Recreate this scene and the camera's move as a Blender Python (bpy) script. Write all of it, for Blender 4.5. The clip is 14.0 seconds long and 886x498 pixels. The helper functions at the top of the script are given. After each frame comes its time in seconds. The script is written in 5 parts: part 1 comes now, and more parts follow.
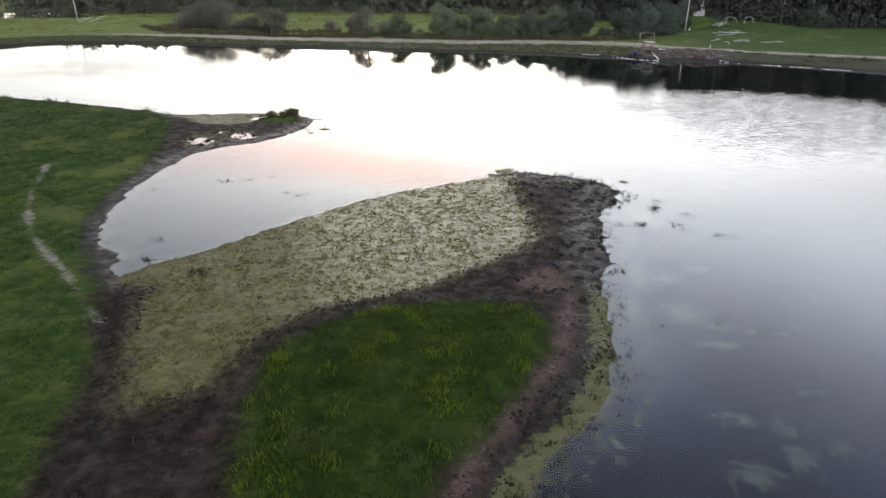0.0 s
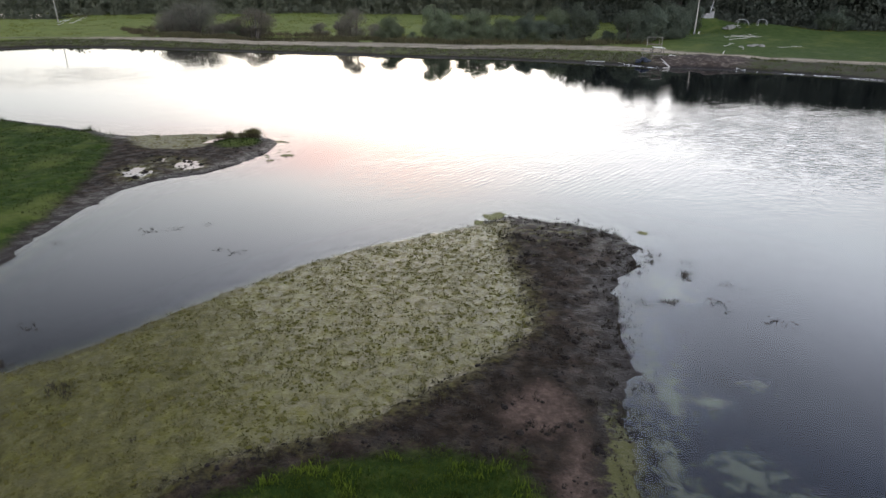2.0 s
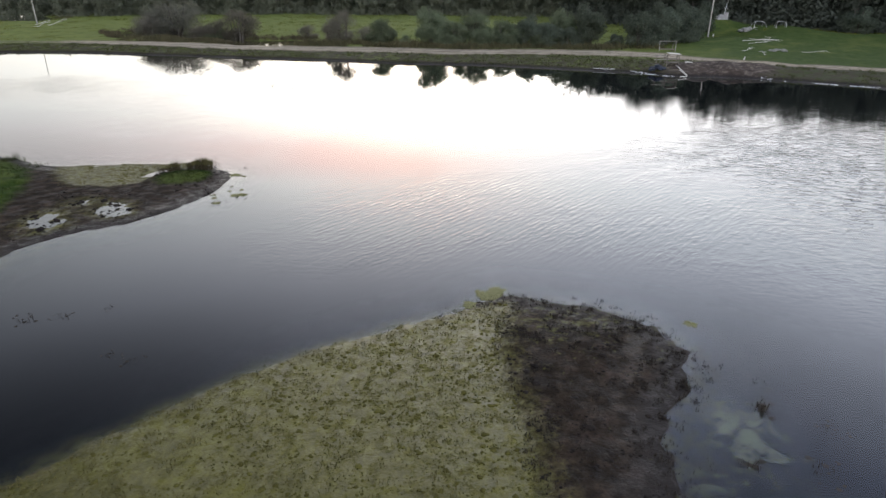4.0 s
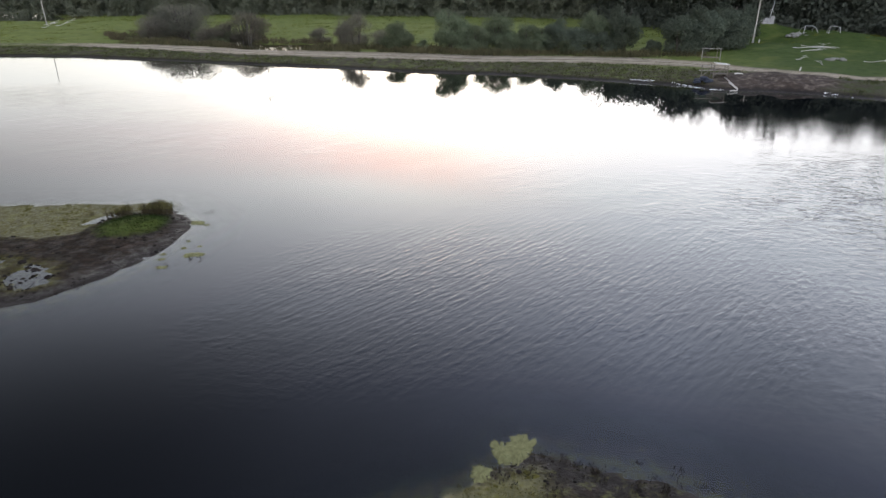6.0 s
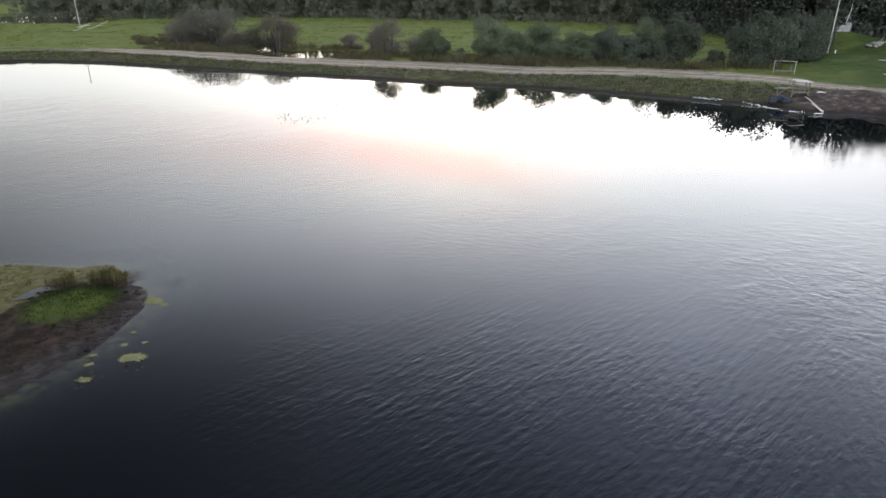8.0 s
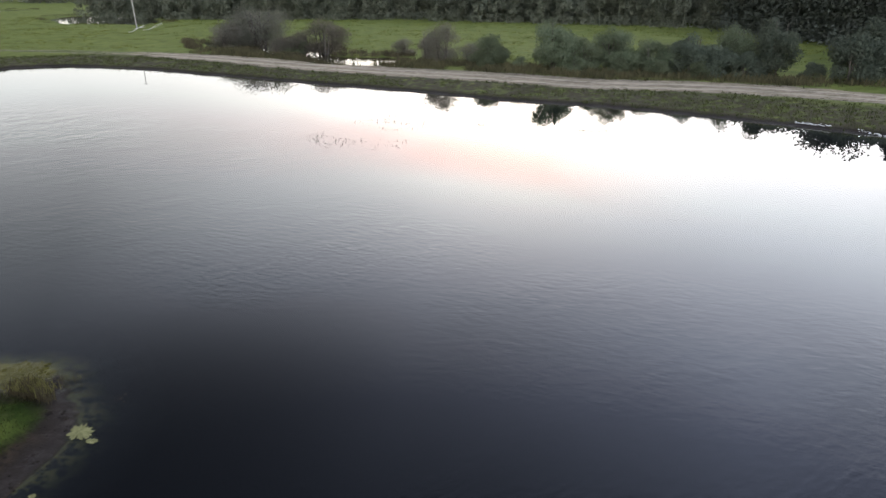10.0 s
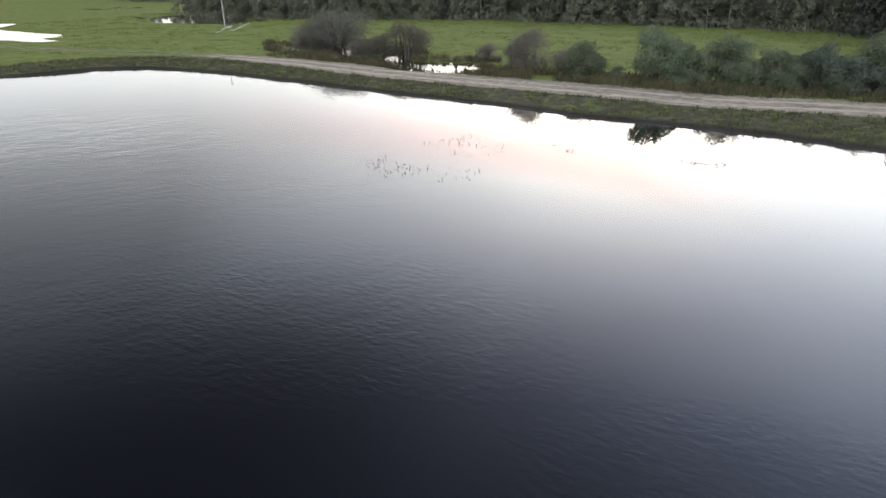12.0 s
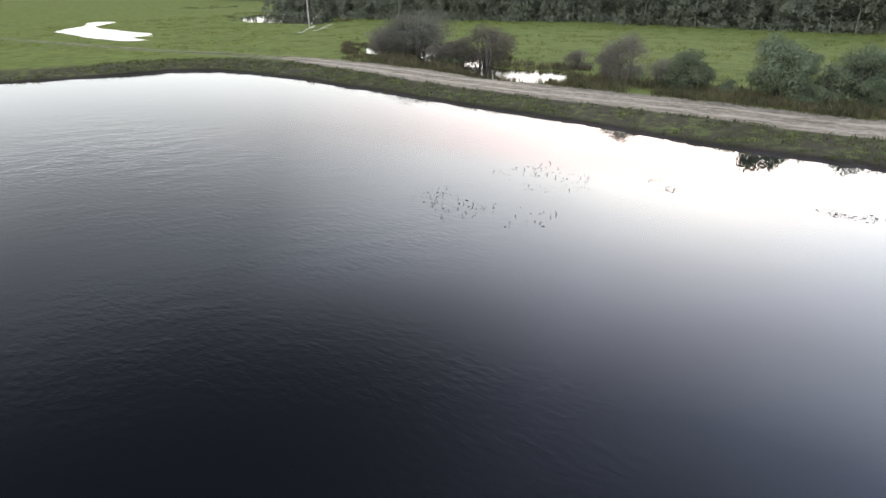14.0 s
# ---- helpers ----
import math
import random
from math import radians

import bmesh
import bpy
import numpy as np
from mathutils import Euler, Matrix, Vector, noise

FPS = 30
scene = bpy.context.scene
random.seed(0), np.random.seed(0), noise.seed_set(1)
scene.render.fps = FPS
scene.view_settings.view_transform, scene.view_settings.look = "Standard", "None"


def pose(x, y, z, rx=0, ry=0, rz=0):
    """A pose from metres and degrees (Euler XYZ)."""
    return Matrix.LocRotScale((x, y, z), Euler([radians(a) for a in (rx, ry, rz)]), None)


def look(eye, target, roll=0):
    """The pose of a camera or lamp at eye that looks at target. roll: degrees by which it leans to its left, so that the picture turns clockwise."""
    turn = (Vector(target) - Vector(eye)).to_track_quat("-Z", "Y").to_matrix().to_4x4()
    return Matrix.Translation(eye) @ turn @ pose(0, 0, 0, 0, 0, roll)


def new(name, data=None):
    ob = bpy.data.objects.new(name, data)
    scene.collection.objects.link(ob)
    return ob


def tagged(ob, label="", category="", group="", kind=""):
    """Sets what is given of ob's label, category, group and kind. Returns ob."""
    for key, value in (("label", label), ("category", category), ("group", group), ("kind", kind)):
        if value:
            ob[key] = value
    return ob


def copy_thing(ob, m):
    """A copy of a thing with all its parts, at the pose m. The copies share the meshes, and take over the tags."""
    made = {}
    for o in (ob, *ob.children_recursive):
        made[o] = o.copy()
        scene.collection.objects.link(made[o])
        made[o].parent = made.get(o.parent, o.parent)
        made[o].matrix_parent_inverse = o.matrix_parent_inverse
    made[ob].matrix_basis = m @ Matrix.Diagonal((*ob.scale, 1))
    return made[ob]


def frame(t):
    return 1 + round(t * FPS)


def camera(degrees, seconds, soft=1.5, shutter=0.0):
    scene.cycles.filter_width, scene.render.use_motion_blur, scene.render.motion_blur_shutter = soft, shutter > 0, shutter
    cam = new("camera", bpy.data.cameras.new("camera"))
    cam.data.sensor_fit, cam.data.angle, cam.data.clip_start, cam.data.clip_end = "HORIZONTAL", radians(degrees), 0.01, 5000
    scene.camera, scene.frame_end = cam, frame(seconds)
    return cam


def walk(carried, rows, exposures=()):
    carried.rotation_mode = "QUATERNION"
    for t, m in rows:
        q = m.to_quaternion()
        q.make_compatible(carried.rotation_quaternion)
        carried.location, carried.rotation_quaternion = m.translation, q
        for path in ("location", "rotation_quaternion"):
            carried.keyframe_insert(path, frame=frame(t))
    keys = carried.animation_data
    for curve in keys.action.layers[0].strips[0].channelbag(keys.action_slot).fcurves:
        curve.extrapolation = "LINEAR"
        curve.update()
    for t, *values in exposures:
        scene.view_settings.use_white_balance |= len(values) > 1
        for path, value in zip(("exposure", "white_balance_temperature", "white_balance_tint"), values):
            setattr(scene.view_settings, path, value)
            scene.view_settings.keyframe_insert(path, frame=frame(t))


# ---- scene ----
cam = camera(68.6, 14.0)
PATH = [
    (0, (0.745, 0.167, 14.825), (0.7, 2.011, 14.052), -0.3),
    (0.5, (1.071, 2.747, 14.793), (1.027, 4.592, 14.021), -0.3),
    (1, (1.408, 5.323, 14.798), (1.363, 7.167, 14.026), -0.3),
    (1.5, (1.768, 8.121, 14.843), (1.722, 9.965, 14.07), -0.3),
    (2, (2.145, 11.002, 14.887), (2.098, 12.846, 14.113), -0.3),
    (2.5, (2.52, 13.723, 14.905), (2.471, 15.567, 14.131), -0.4),
    (3, (2.735, 16.664, 14.921), (2.687, 18.507, 14.146), -0.4),
    (5.3, (3.201, 30.236, 14.991), (3.136, 32.078, 14.214), -0.3),
    (5.5, (3.247, 31.416, 14.996), (3.164, 33.257, 14.22), -0.3),
    (6, (3.294, 34.221, 15.057), (3.182, 36.06, 14.279), -0.3),
    (6.5, (3.327, 37.161, 15.199), (3.205, 39.0, 14.424), -0.4),
    (7, (3.299, 39.902, 15.294), (3.156, 41.74, 14.517), -0.3),
    (7.5, (3.239, 42.805, 15.346), (3.056, 44.639, 14.569), -0.3),
    (8, (3.082, 45.625, 15.385), (2.858, 47.455, 14.609), -0.3),
    (10.5, (1.779, 59.774, 15.794), (1.341, 61.564, 15.017), -0.4),
    (11, (1.309, 62.552, 15.834), (0.814, 64.327, 15.056), -0.5),
    (11.5, (0.796, 65.243, 15.875), (0.235, 66.998, 15.096), -0.7),
    (12, (0.265, 67.826, 15.905), (-0.362, 69.559, 15.126), -0.6),
    (12.5, (-0.325, 70.421, 15.934), (-1.009, 72.132, 15.156), -0.7),
    (13, (-0.928, 73.033, 15.963), (-1.667, 74.72, 15.183), -0.7),
    (13.5, (-1.56, 75.575, 15.99), (-2.356, 77.236, 15.211), -0.7),
    (14, (-2.305, 77.973, 15.969), (-3.158, 79.606, 15.19), -0.7),
]
walk(cam, [(t, look(eye, target, roll)) for t, eye, target, roll in PATH],
     exposures=[(0, -0.05), (3, -0.20), (6, -0.17), (8, -0.04), (10.5, 0.06), (12.5, 0.24), (14, 0.42)])

# ---- sky and light ----
SUN_AZ = radians(4.0)          # left of straight ahead (+y)
SUN_EL = radians(12.0)
sun_dir = Vector((-math.sin(SUN_AZ) * math.cos(SUN_EL), math.cos(SUN_AZ) * math.cos(SUN_EL), math.sin(SUN_EL)))


class Nodes:
    """A short way to write node trees."""

    def __init__(self, tree):
        self.tree = tree
        tree.nodes.clear()

    def add(self, kind, inputs=None, **props):
        n = self.tree.nodes.new(kind)
        if "operation" in props:
            n.operation = props["operation"]
        if "use_clamp" in props:
            n.use_clamp = props["use_clamp"]
        if "data_type" in props:
            n.data_type, n.blend_type = props["data_type"], props["blend_type"]
        if "interpolation_type" in props:
            n.interpolation_type = props["interpolation_type"]
        if "rotation_type" in props:
            n.rotation_type = props["rotation_type"]
        if "attribute_name" in props:
            n.attribute_name = props["attribute_name"]
        for k, v in (inputs or {}).items():
            self.put(n, k, v)
        return n

    def put(self, n, k, v):
        s = n.inputs[k]
        if isinstance(v, bpy.types.NodeSocket):
            self.tree.links.new(v, s)
        else:
            s.default_value = v

    def math(self, op, a, b=0.0, c=0.0, clamp=False):
        n = self.add("ShaderNodeMath", operation=op, use_clamp=clamp)
        for i, v in enumerate((a, b, c)):
            self.put(n, i, v)
        return n.outputs[0]

    def vmath(self, op, a, b=(0, 0, 0)):
        n = self.add("ShaderNodeVectorMath", operation=op)
        self.put(n, 0, a), self.put(n, 1, b)
        return n

    def noise(self, vec, scale, detail=4.0, rough=0.55, distort=0.0):
        return self.add("ShaderNodeTexNoise", {"Vector": vec, "Scale": scale, "Detail": detail, "Roughness": rough, "Distortion": distort}).outputs[0]

    def ramp(self, fac, stops):
        n = self.add("ShaderNodeValToRGB", {"Fac": fac})
        e = n.color_ramp.elements
        while len(e) < len(stops):
            e.new(0.5)
        for el, (p, c) in zip(e, stops):
            el.position, el.color = p, (*c, 1)
        return n.outputs[0]

    def mix(self, fac, a, b, blend="MIX"):
        n = self.add("ShaderNodeMix", data_type="RGBA", blend_type=blend)
        for i, v in ((0, fac), (6, a), (7, b)):
            self.put(n, i, (*v, 1) if isinstance(v, tuple) and len(v) == 3 else v)
        return n.outputs[2]

    def step(self, v, lo, hi):
        n = self.add("ShaderNodeMapRange", {0: v, 1: lo, 2: hi, 3: 0.0, 4: 1.0}, interpolation_type="SMOOTHSTEP")
        return n.outputs[0]

    def attr(self, name):
        return self.add("ShaderNodeAttribute", attribute_name=name).outputs["Fac"]


world = bpy.data.worlds.new("dusk_sky")
scene.world = world
world.use_nodes = True
w = Nodes(world.node_tree)
way = w.add("ShaderNodeTexCoord").outputs["Generated"]
elev = w.add("ShaderNodeSeparateXYZ", {0: way}).outputs[2]
clear = w.add("ShaderNodeTexSky")
clear.sky_type, clear.sun_disc, clear.sun_elevation, clear.sun_rotation, clear.dust_density = "NISHITA", False, SUN_EL, -SUN_AZ, 1.5
# a cloud deck: dark overhead, thinning to a bright band over the sunset
band = w.ramp(elev, [(0.0, (0.90, 0.92, 0.94)), (0.13, (0.86, 0.88, 0.91)), (0.21, (0.585, 0.575, 0.595)), (0.31, (0.462, 0.492, 0.53)), (0.42, (0.400, 0.432, 0.515)),
                     (0.58, (0.130, 0.150, 0.216)), (0.74, (0.032, 0.040, 0.058)), (1.0, (0.026, 0.030, 0.040))])
# the deck is thinner, and so brighter, to the right of the sunset, and heavier to the left
right = w.vmath("DOT_PRODUCT", way, (math.cos(radians(10)), -math.sin(radians(10)) , 0)).outputs["Value"]
thick = w.ramp(w.math("MULTIPLY_ADD", right, 0.5, 0.5), [(0.05, (0.09, 0.09, 0.09)), (0.117, (0.16, 0.16, 0.16)), (0.204, (0.48, 0.48, 0.48)), (0.317, (0.83, 0.83, 0.83)),
                                                          (0.448, (1.0, 1.0, 1.0)), (0.6, (1.06, 1.06, 1.06)), (0.7, (0.80, 0.81, 0.81)), (0.82, (0.60, 0.61, 0.61)), (1.0, (0.4, 0.4, 0.4))])
low = w.ramp(w.math("MULTIPLY_ADD", right, 0.5, 0.5), [(0.05, (0.36, 0.36, 0.36)), (0.155, (0.38, 0.38, 0.38)), (0.225, (0.47, 0.47, 0.47)), (0.29, (0.66, 0.66, 0.66)), (0.448, (1, 1, 1)), (0.55, (0.95, 0.95, 0.95)), (0.66, (0.72, 0.74, 0.74)), (0.8, (0.52, 0.54, 0.54))])
toward = w.vmath("DOT_PRODUCT", way, (-math.sin(SUN_AZ), math.cos(SUN_AZ), 0)).outputs["Value"]
side = w.mix(w.step(elev, 0.05, 0.34), w.math("MULTIPLY", low, w.math("MULTIPLY_ADD", w.step(toward, -0.3, 1.0), 0.35, 0.65)), w.math("MULTIPLY", thick, 2.0))
flat = w.vmath("MULTIPLY", way, (1.0, 1.0, 2.6)).outputs[0]
cloud = w.math("MULTIPLY_ADD", w.noise(flat, 2.0, 4.0, 0.5), 0.35, 0.825)
heavy = w.math("SUBTRACT", 1.0, w.math("MULTIPLY", w.math("MULTIPLY", w.step(elev, 0.36, 0.60), w.math("SUBTRACT", 1.0, w.step(right, -0.78, -0.34))), 0.95))
lift = w.math("MULTIPLY_ADD", w.math("MULTIPLY", w.step(elev, 0.40, 0.60), w.step(right, -0.35, 0.2)), 1.0, 1.0)
lift = w.math("MULTIPLY", lift, w.math("MULTIPLY_ADD", w.math("MULTIPLY", w.step(elev, 0.24, 0.42), w.step(right, 0.18, 0.45)), 0.55, 1.0))
lift = w.math("MULTIPLY", lift, w.math("SUBTRACT", 1.0, w.math("MULTIPLY", w.math("MULTIPLY", w.step(elev, 0.37, 0.52), w.step(right, 0.08, 0.3)), 0.3)))
heavy = w.math("MULTIPLY", heavy, w.math("SUBTRACT", 1.0, w.math("MULTIPLY", w.math("MULTIPLY", w.step(elev, 0.34, 0.64), w.math("SUBTRACT", 1.0, w.step(right, -0.70, -0.20))), 0.74)))
deck = w.mix(1.0, w.mix(1.0, band, side, "MULTIPLY"), w.math("MULTIPLY", cloud, w.math("MULTIPLY", heavy, lift)), "MULTIPLY")
slant = w.math("ABSOLUTE", w.math("SUBTRACT", elev, w.math("MULTIPLY_ADD", right, 0.145, 0.300)))
rosy = w.math("MULTIPLY", w.math("SUBTRACT", 1.0, w.step(slant, 0.008, 0.05)), w.math("MULTIPLY_ADD", w.step(w.noise(flat, 3.2, 3.0, 0.55), 0.36, 0.60), 0.5, 0.5))
west = w.math("MULTIPLY", w.step(right, -0.85, -0.35), w.math("SUBTRACT", 1.0, w.step(right, -0.25, 0.02)))
deck = w.mix(w.math("MULTIPLY", rosy, west), deck, w.mix(1.0, deck, (0.93, 0.66, 0.67), "MULTIPLY"))
# unseen sky behind the camera, brightened to light the near sides of the trees
deck = w.mix(1.0, deck, w.math("MULTIPLY_ADD", w.step(toward, 0.05, -0.75), 0.8, 1.0), "MULTIPLY")
glow = w.add("ShaderNodeBackground", {"Color": deck, "Strength": 3.6})
thin = w.add("ShaderNodeBackground", {"Color": clear.outputs[0], "Strength": 0.05})
w.add("ShaderNodeOutputWorld", {0: w.add("ShaderNodeAddShader", {0: glow.outputs[0], 1: thin.outputs[0]}).outputs[0]})

sun = new("sun", bpy.data.lights.new("sun", "SUN"))
sun.data.energy, sun.data.angle, sun.data.color = 0.3, radians(160), (1.0, 0.95, 0.88)
sun.matrix_world = look((0, 0, 60), Vector((0, 0, 60)) - sun_dir)


# ---- plan of the place, in metres ----
LAKE = [
    (-140, 112), (-119, 142), (-109, 154), (-104, 163), (-96, 168), (-86, 167.5), (-75, 165.5), (-61, 161.5), (-47, 157.5), (-34, 153.7), (-21, 150),
    (-8, 145.8), (6, 143), (16, 139.5), (27, 134.8), (34, 131.0), (37, 128.0), (42, 127.5), (48, 125.5), (60, 118), (70, 109), (86, 92), (100, 60), (104, 20),
    (95, -35), (60, -60), (30, -55), (10, -38), (3, -18), (0, -4), (0.6, 6), (1.8, 12),
    (2.6, 15.7), (3.4, 17), (4.3, 18.4), (5.3, 19.7), (6.3, 21.5), (7.0, 23.5), (7.8, 25.8), (8.2, 28.6), (8.7, 31.8), (9.4, 34.9), (9.6, 38.5), (10.6, 42.3),
    (12.0, 44.1), (12.5, 46.7), (11.7, 48.9), (9.3, 50.7), (6.7, 51.5), (5.1, 52.0), (2.5, 49.9), (-1.4, 47.6), (-5.2, 45.2), (-7.5, 42.7), (-10, 40.1),
    (-11.9, 37.4), (-13.6, 35.1), (-16.5, 32.7), (-17.5, 31.6), (-18.7, 32.6), (-18.5, 33.8), (-19.0, 34.2), (-20.7, 35.6), (-22.1, 38.4), (-23, 41.4),
    (-23.9, 45.8), (-24, 51.2), (-23.9, 54), (-23.5, 56.9), (-22.7, 59.2), (-21.3, 60.6), (-19.6, 61.7), (-18.1, 63.2), (-17.0, 65.1), (-16.1, 67.2), (-15.5, 69.4), (-15.3, 71.2),
    (-15.7, 73.2), (-16.5, 74.4), (-17.5, 75.2), (-18.3, 76.2), (-19.2, 77.0), (-20.8, 77.4), (-23.3, 76.9), (-26.8, 76.6), (-30.4, 76.1), (-33.6, 76.3), (-36.3, 78.0), (-40.9, 80.2), (-47.1, 83.2), (-54.8, 86.1), (-61.9, 88.8), (-85, 96), (-115, 101)]
ISLAND_GRASS = [(-7.4, 21.3), (-6.8, 24.2), (-5.6, 25.7), (-3.8, 27.3), (-1.2, 28.2), (1.9, 28.4), (4.0, 28.2), (5.0, 26.1), (4.4, 23.5), (3.4, 21.1), (2.4, 19.7),
                (1.2, 17.8), (0.2, 16.5), (-0.6, 13), (-2, 5), (-6, 2), (-6.2, 15.6), (-6.9, 17.7)]
LEFT_GRASS = [(-33.9, 75.6), (-30.8, 71), (-28.6, 64.5), (-27, 59), (-25.9, 53), (-24.9, 45.1), (-22.9, 38.6), (-21.6, 36.0), (-19.6, 33.0), (-18, 30.6), (-16.4, 27.1),
              (-14.6, 23.2), (-13.8, 20.8), (-13.2, 18.2), (-12.5, 15.5), (-11, 5), (-9, -20), (-200, -60), (-220, 60), (-115, 100.3), (-85, 95.4), (-61.9, 88.2),
              (-54.8, 85.5), (-47.1, 82.6), (-40.9, 79.5), (-35.9, 77.1)]
TIP_GRASS = [(-21.0, 71.6), (-21.2, 73.1), (-20.8, 74.2), (-19.3, 74.9), (-18.0, 74.5), (-17.2, 73.4), (-17.1, 72.3), (-17.6, 71.1), (-18.6, 70.3), (-20.0, 70.5)]
ALGAE = [(-17.7, 31), (-14.9, 29.9), (-14.2, 26.6), (-13.3, 24.1), (-12, 21.2), (-11.3, 19.8), (-10.1, 20.3), (-8.9, 21.3), (-8.8, 22.8), (-8.5, 24.2), (-7.7, 25.6),
         (-7, 27), (-5.3, 28.1), (-2.9, 29), (-0.7, 30.4), (1.6, 32.7), (3.4, 34.5), (5.2, 36.4), (5.6, 38.4), (5.5, 41.3), (4.9, 44.0), (5.0, 47.5), (5.4, 51.4), (2.5, 50.4), (-1.4, 48.2),
         (-5.2, 45.7), (-7.5, 43.2), (-10, 40.6), (-11.9, 37.9), (-13.6, 35.6), (-16.5, 33.2)]
BAR_FLAT = [(-31.4, 76.1), (-27.5, 76.7), (-23.4, 77.0), (-21.0, 77.5), (-19.4, 77.1), (-19.0, 76.0), (-20.6, 75.1), (-21.7, 73.8), (-21.9, 72.2), (-22.2, 70.9), (-24, 70.1), (-26.5, 70.3), (-28.5, 71.4), (-30, 73.5)]
PATH_LEFT = [(-33.6, 52.5), (-30.5, 45.1), (-28.2, 40.9), (-25.4, 36.7), (-22.2, 33.2), (-20.5, 31.5), (-17.0, 27.5), (-15.8, 26.3)]
DRY_PATCH = [(3.0, 30.4), (3.8, 32.0), (5.6, 33.1), (6.5, 32.5), (6.9, 31.2), (6.6, 29.4), (5.6, 28.6), (4.1, 29.0)]
DRY_MUD = [(6.2, 31.5), (6.4, 30.0), (6.1, 28.0), (5.4, 25.2), (4.5, 22.6), (3.1, 20.2), (1.3, 17.3), (-0.8, 12)]
ROAD = [(-260, 196), (-190, 189), (-129, 184), (-110, 184.5), (-91, 183.6), (-72, 179), (-50, 171.4), (-38, 168), (-25, 164.6), (-9, 161.2), (5, 157), (17, 157.4), (30, 155),
        (40, 151), (46, 143.5), (56, 136), (66, 130.5), (80, 124), (110, 108)]
HILL = ((3.7, 67.5, 201, 8, 9), (2.0, 80, 188, 8, 16), (1.5, 99, 172, 20, 17), (1.1, 60, 168, 11, 11), (0.6, 72, 178, 12, 14))   # rise, centre, spread
ROAD_WIDE = ((-260, 1.0), (-130, 1.6), (-95, 4.2), (-72, 8.0), (-10, 9.4), (30, 9.0), (43, 5.5), (60, 4.0), (110, 3.5))   # its width along x
DROWNED_WEED = ((11.6, 27.9, 1.7, 1.5), (11.8, 31.7, 0.9, 0.8), (13.9, 33.0, 0.9, 0.5), (12.7, 26.8, 1.3, 0.8), (14.8, 26.2, 1.4, 0.6), (12.3, 25.1, 1.1, 0.5), (10.9, 19.9, 1.0, 0.7), (12.6, 19.6, 1.0, 0.8), (13.8, 18.4, 1.0, 0.6), (10.4, 17.0, 1.3, 0.9), (14.6, 21.6, 0.9, 0.5), (12.4, 17.8, 0.9, 1.0), (10.3, 32.5, 1.2, 2.8), (9.2, 28.4, 0.8, 3.0), (13.0, 41.5, 1.8, 2.6))   # centre, spread
POOLS = {   # outline, height of the water, height of the ground round it
    "ditch": ([(-58, 203), (-53, 193), (-48.5, 188), (-42.3, 187.5), (-37.4, 188.5), (-30.2, 178), (-32.5, 175.4), (-36.5, 174.6), (-41, 174.8), (-46.2, 176.4), (-51.4, 179.8), (-58, 191), (-64, 203)], 0.40),
    "ditch_west": ([(-78, 212.5), (-73, 213), (-66, 199), (-59.8, 186.2), (-63.4, 185.4), (-70, 197)], 0.40),
    "ditch_end": ([(-94, 214), (-91, 214.5), (-79, 198.6), (-82.4, 198)], 0.40),
    "meadow": ([(-216, 216), (-230, 238), (-243, 247), (-250, 260), (-234, 255), (-219, 234), (-206, 229), (-177, 222), (-166, 213), (-172, 210), (-157, 206), (-158, 200.5), (-172, 201)], 0.42),
    "woodside": ([(-206, 288), (-218, 310), (-209, 322), (-184, 316), (-158, 292), (-147, 267), (-164, 268.5), (-183, 270)], 0.42),
    "woodside_far": ([(-300, 352), (-280, 345), (-278, 362), (-292, 368)], 0.42),
    "spit": ([(-22.6, 64.6), (-22.3, 65.9), (-21.2, 66.2), (-20.1, 65.2), (-19.6, 64.0), (-20.6, 63.1), (-22.0, 63.6)], 0.11),
    "spit_west": ([(-26.0, 62.3), (-25.6, 63.3), (-24.9, 64.2), (-23.6, 63.0), (-22.5, 61.2), (-23.0, 60.2), (-24.7, 60.6)], 0.11),
    "spit_back": ([(-24.6, 65.6), (-24.3, 66.7), (-23.5, 66.9), (-23.4, 65.8)], 0.12),
    "spit_rush": ([(-22.7, 72.6), (-22.4, 73.8), (-21.6, 74.9), (-21.3, 74.5), (-21.8, 73.0)], 0.07),
}


def inside_distance(poly, x, y):
    """Signed distance to a closed outline, positive inside."""
    p = np.array(poly, float)
    best, odd = np.full(x.shape, 1e9), np.zeros(x.shape, bool)
    for (x0, y0), (x1, y1) in zip(p, np.roll(p, -1, 0)):
        dx, dy = x1 - x0, y1 - y0
        u = np.clip(((x - x0) * dx + (y - y0) * dy) / (dx * dx + dy * dy), 0, 1)
        best = np.minimum(best, np.hypot(x - x0 - u * dx, y - y0 - u * dy))
        odd ^= ((y0 > y) != (y1 > y)) & (x < (x1 - x0) * (y - y0) / (y1 - y0 + 1e-12) + x0)
    return np.where(odd, best, -best)


def line_distance(line, x, y):
    best = np.full(x.shape, 1e9)
    for (x0, y0), (x1, y1) in zip(line, line[1:]):
        dx, dy = x1 - x0, y1 - y0
        u = np.clip(((x - x0) * dx + (y - y0) * dy) / (dx * dx + dy * dy), 0, 1)
        best = np.minimum(best, np.hypot(x - x0 - u * dx, y - y0 - u * dy))
    return best


def sstep(v, lo, hi):
    t = np.clip((v - lo) / (hi - lo), 0, 1)
    return t * t * (3 - 2 * t)


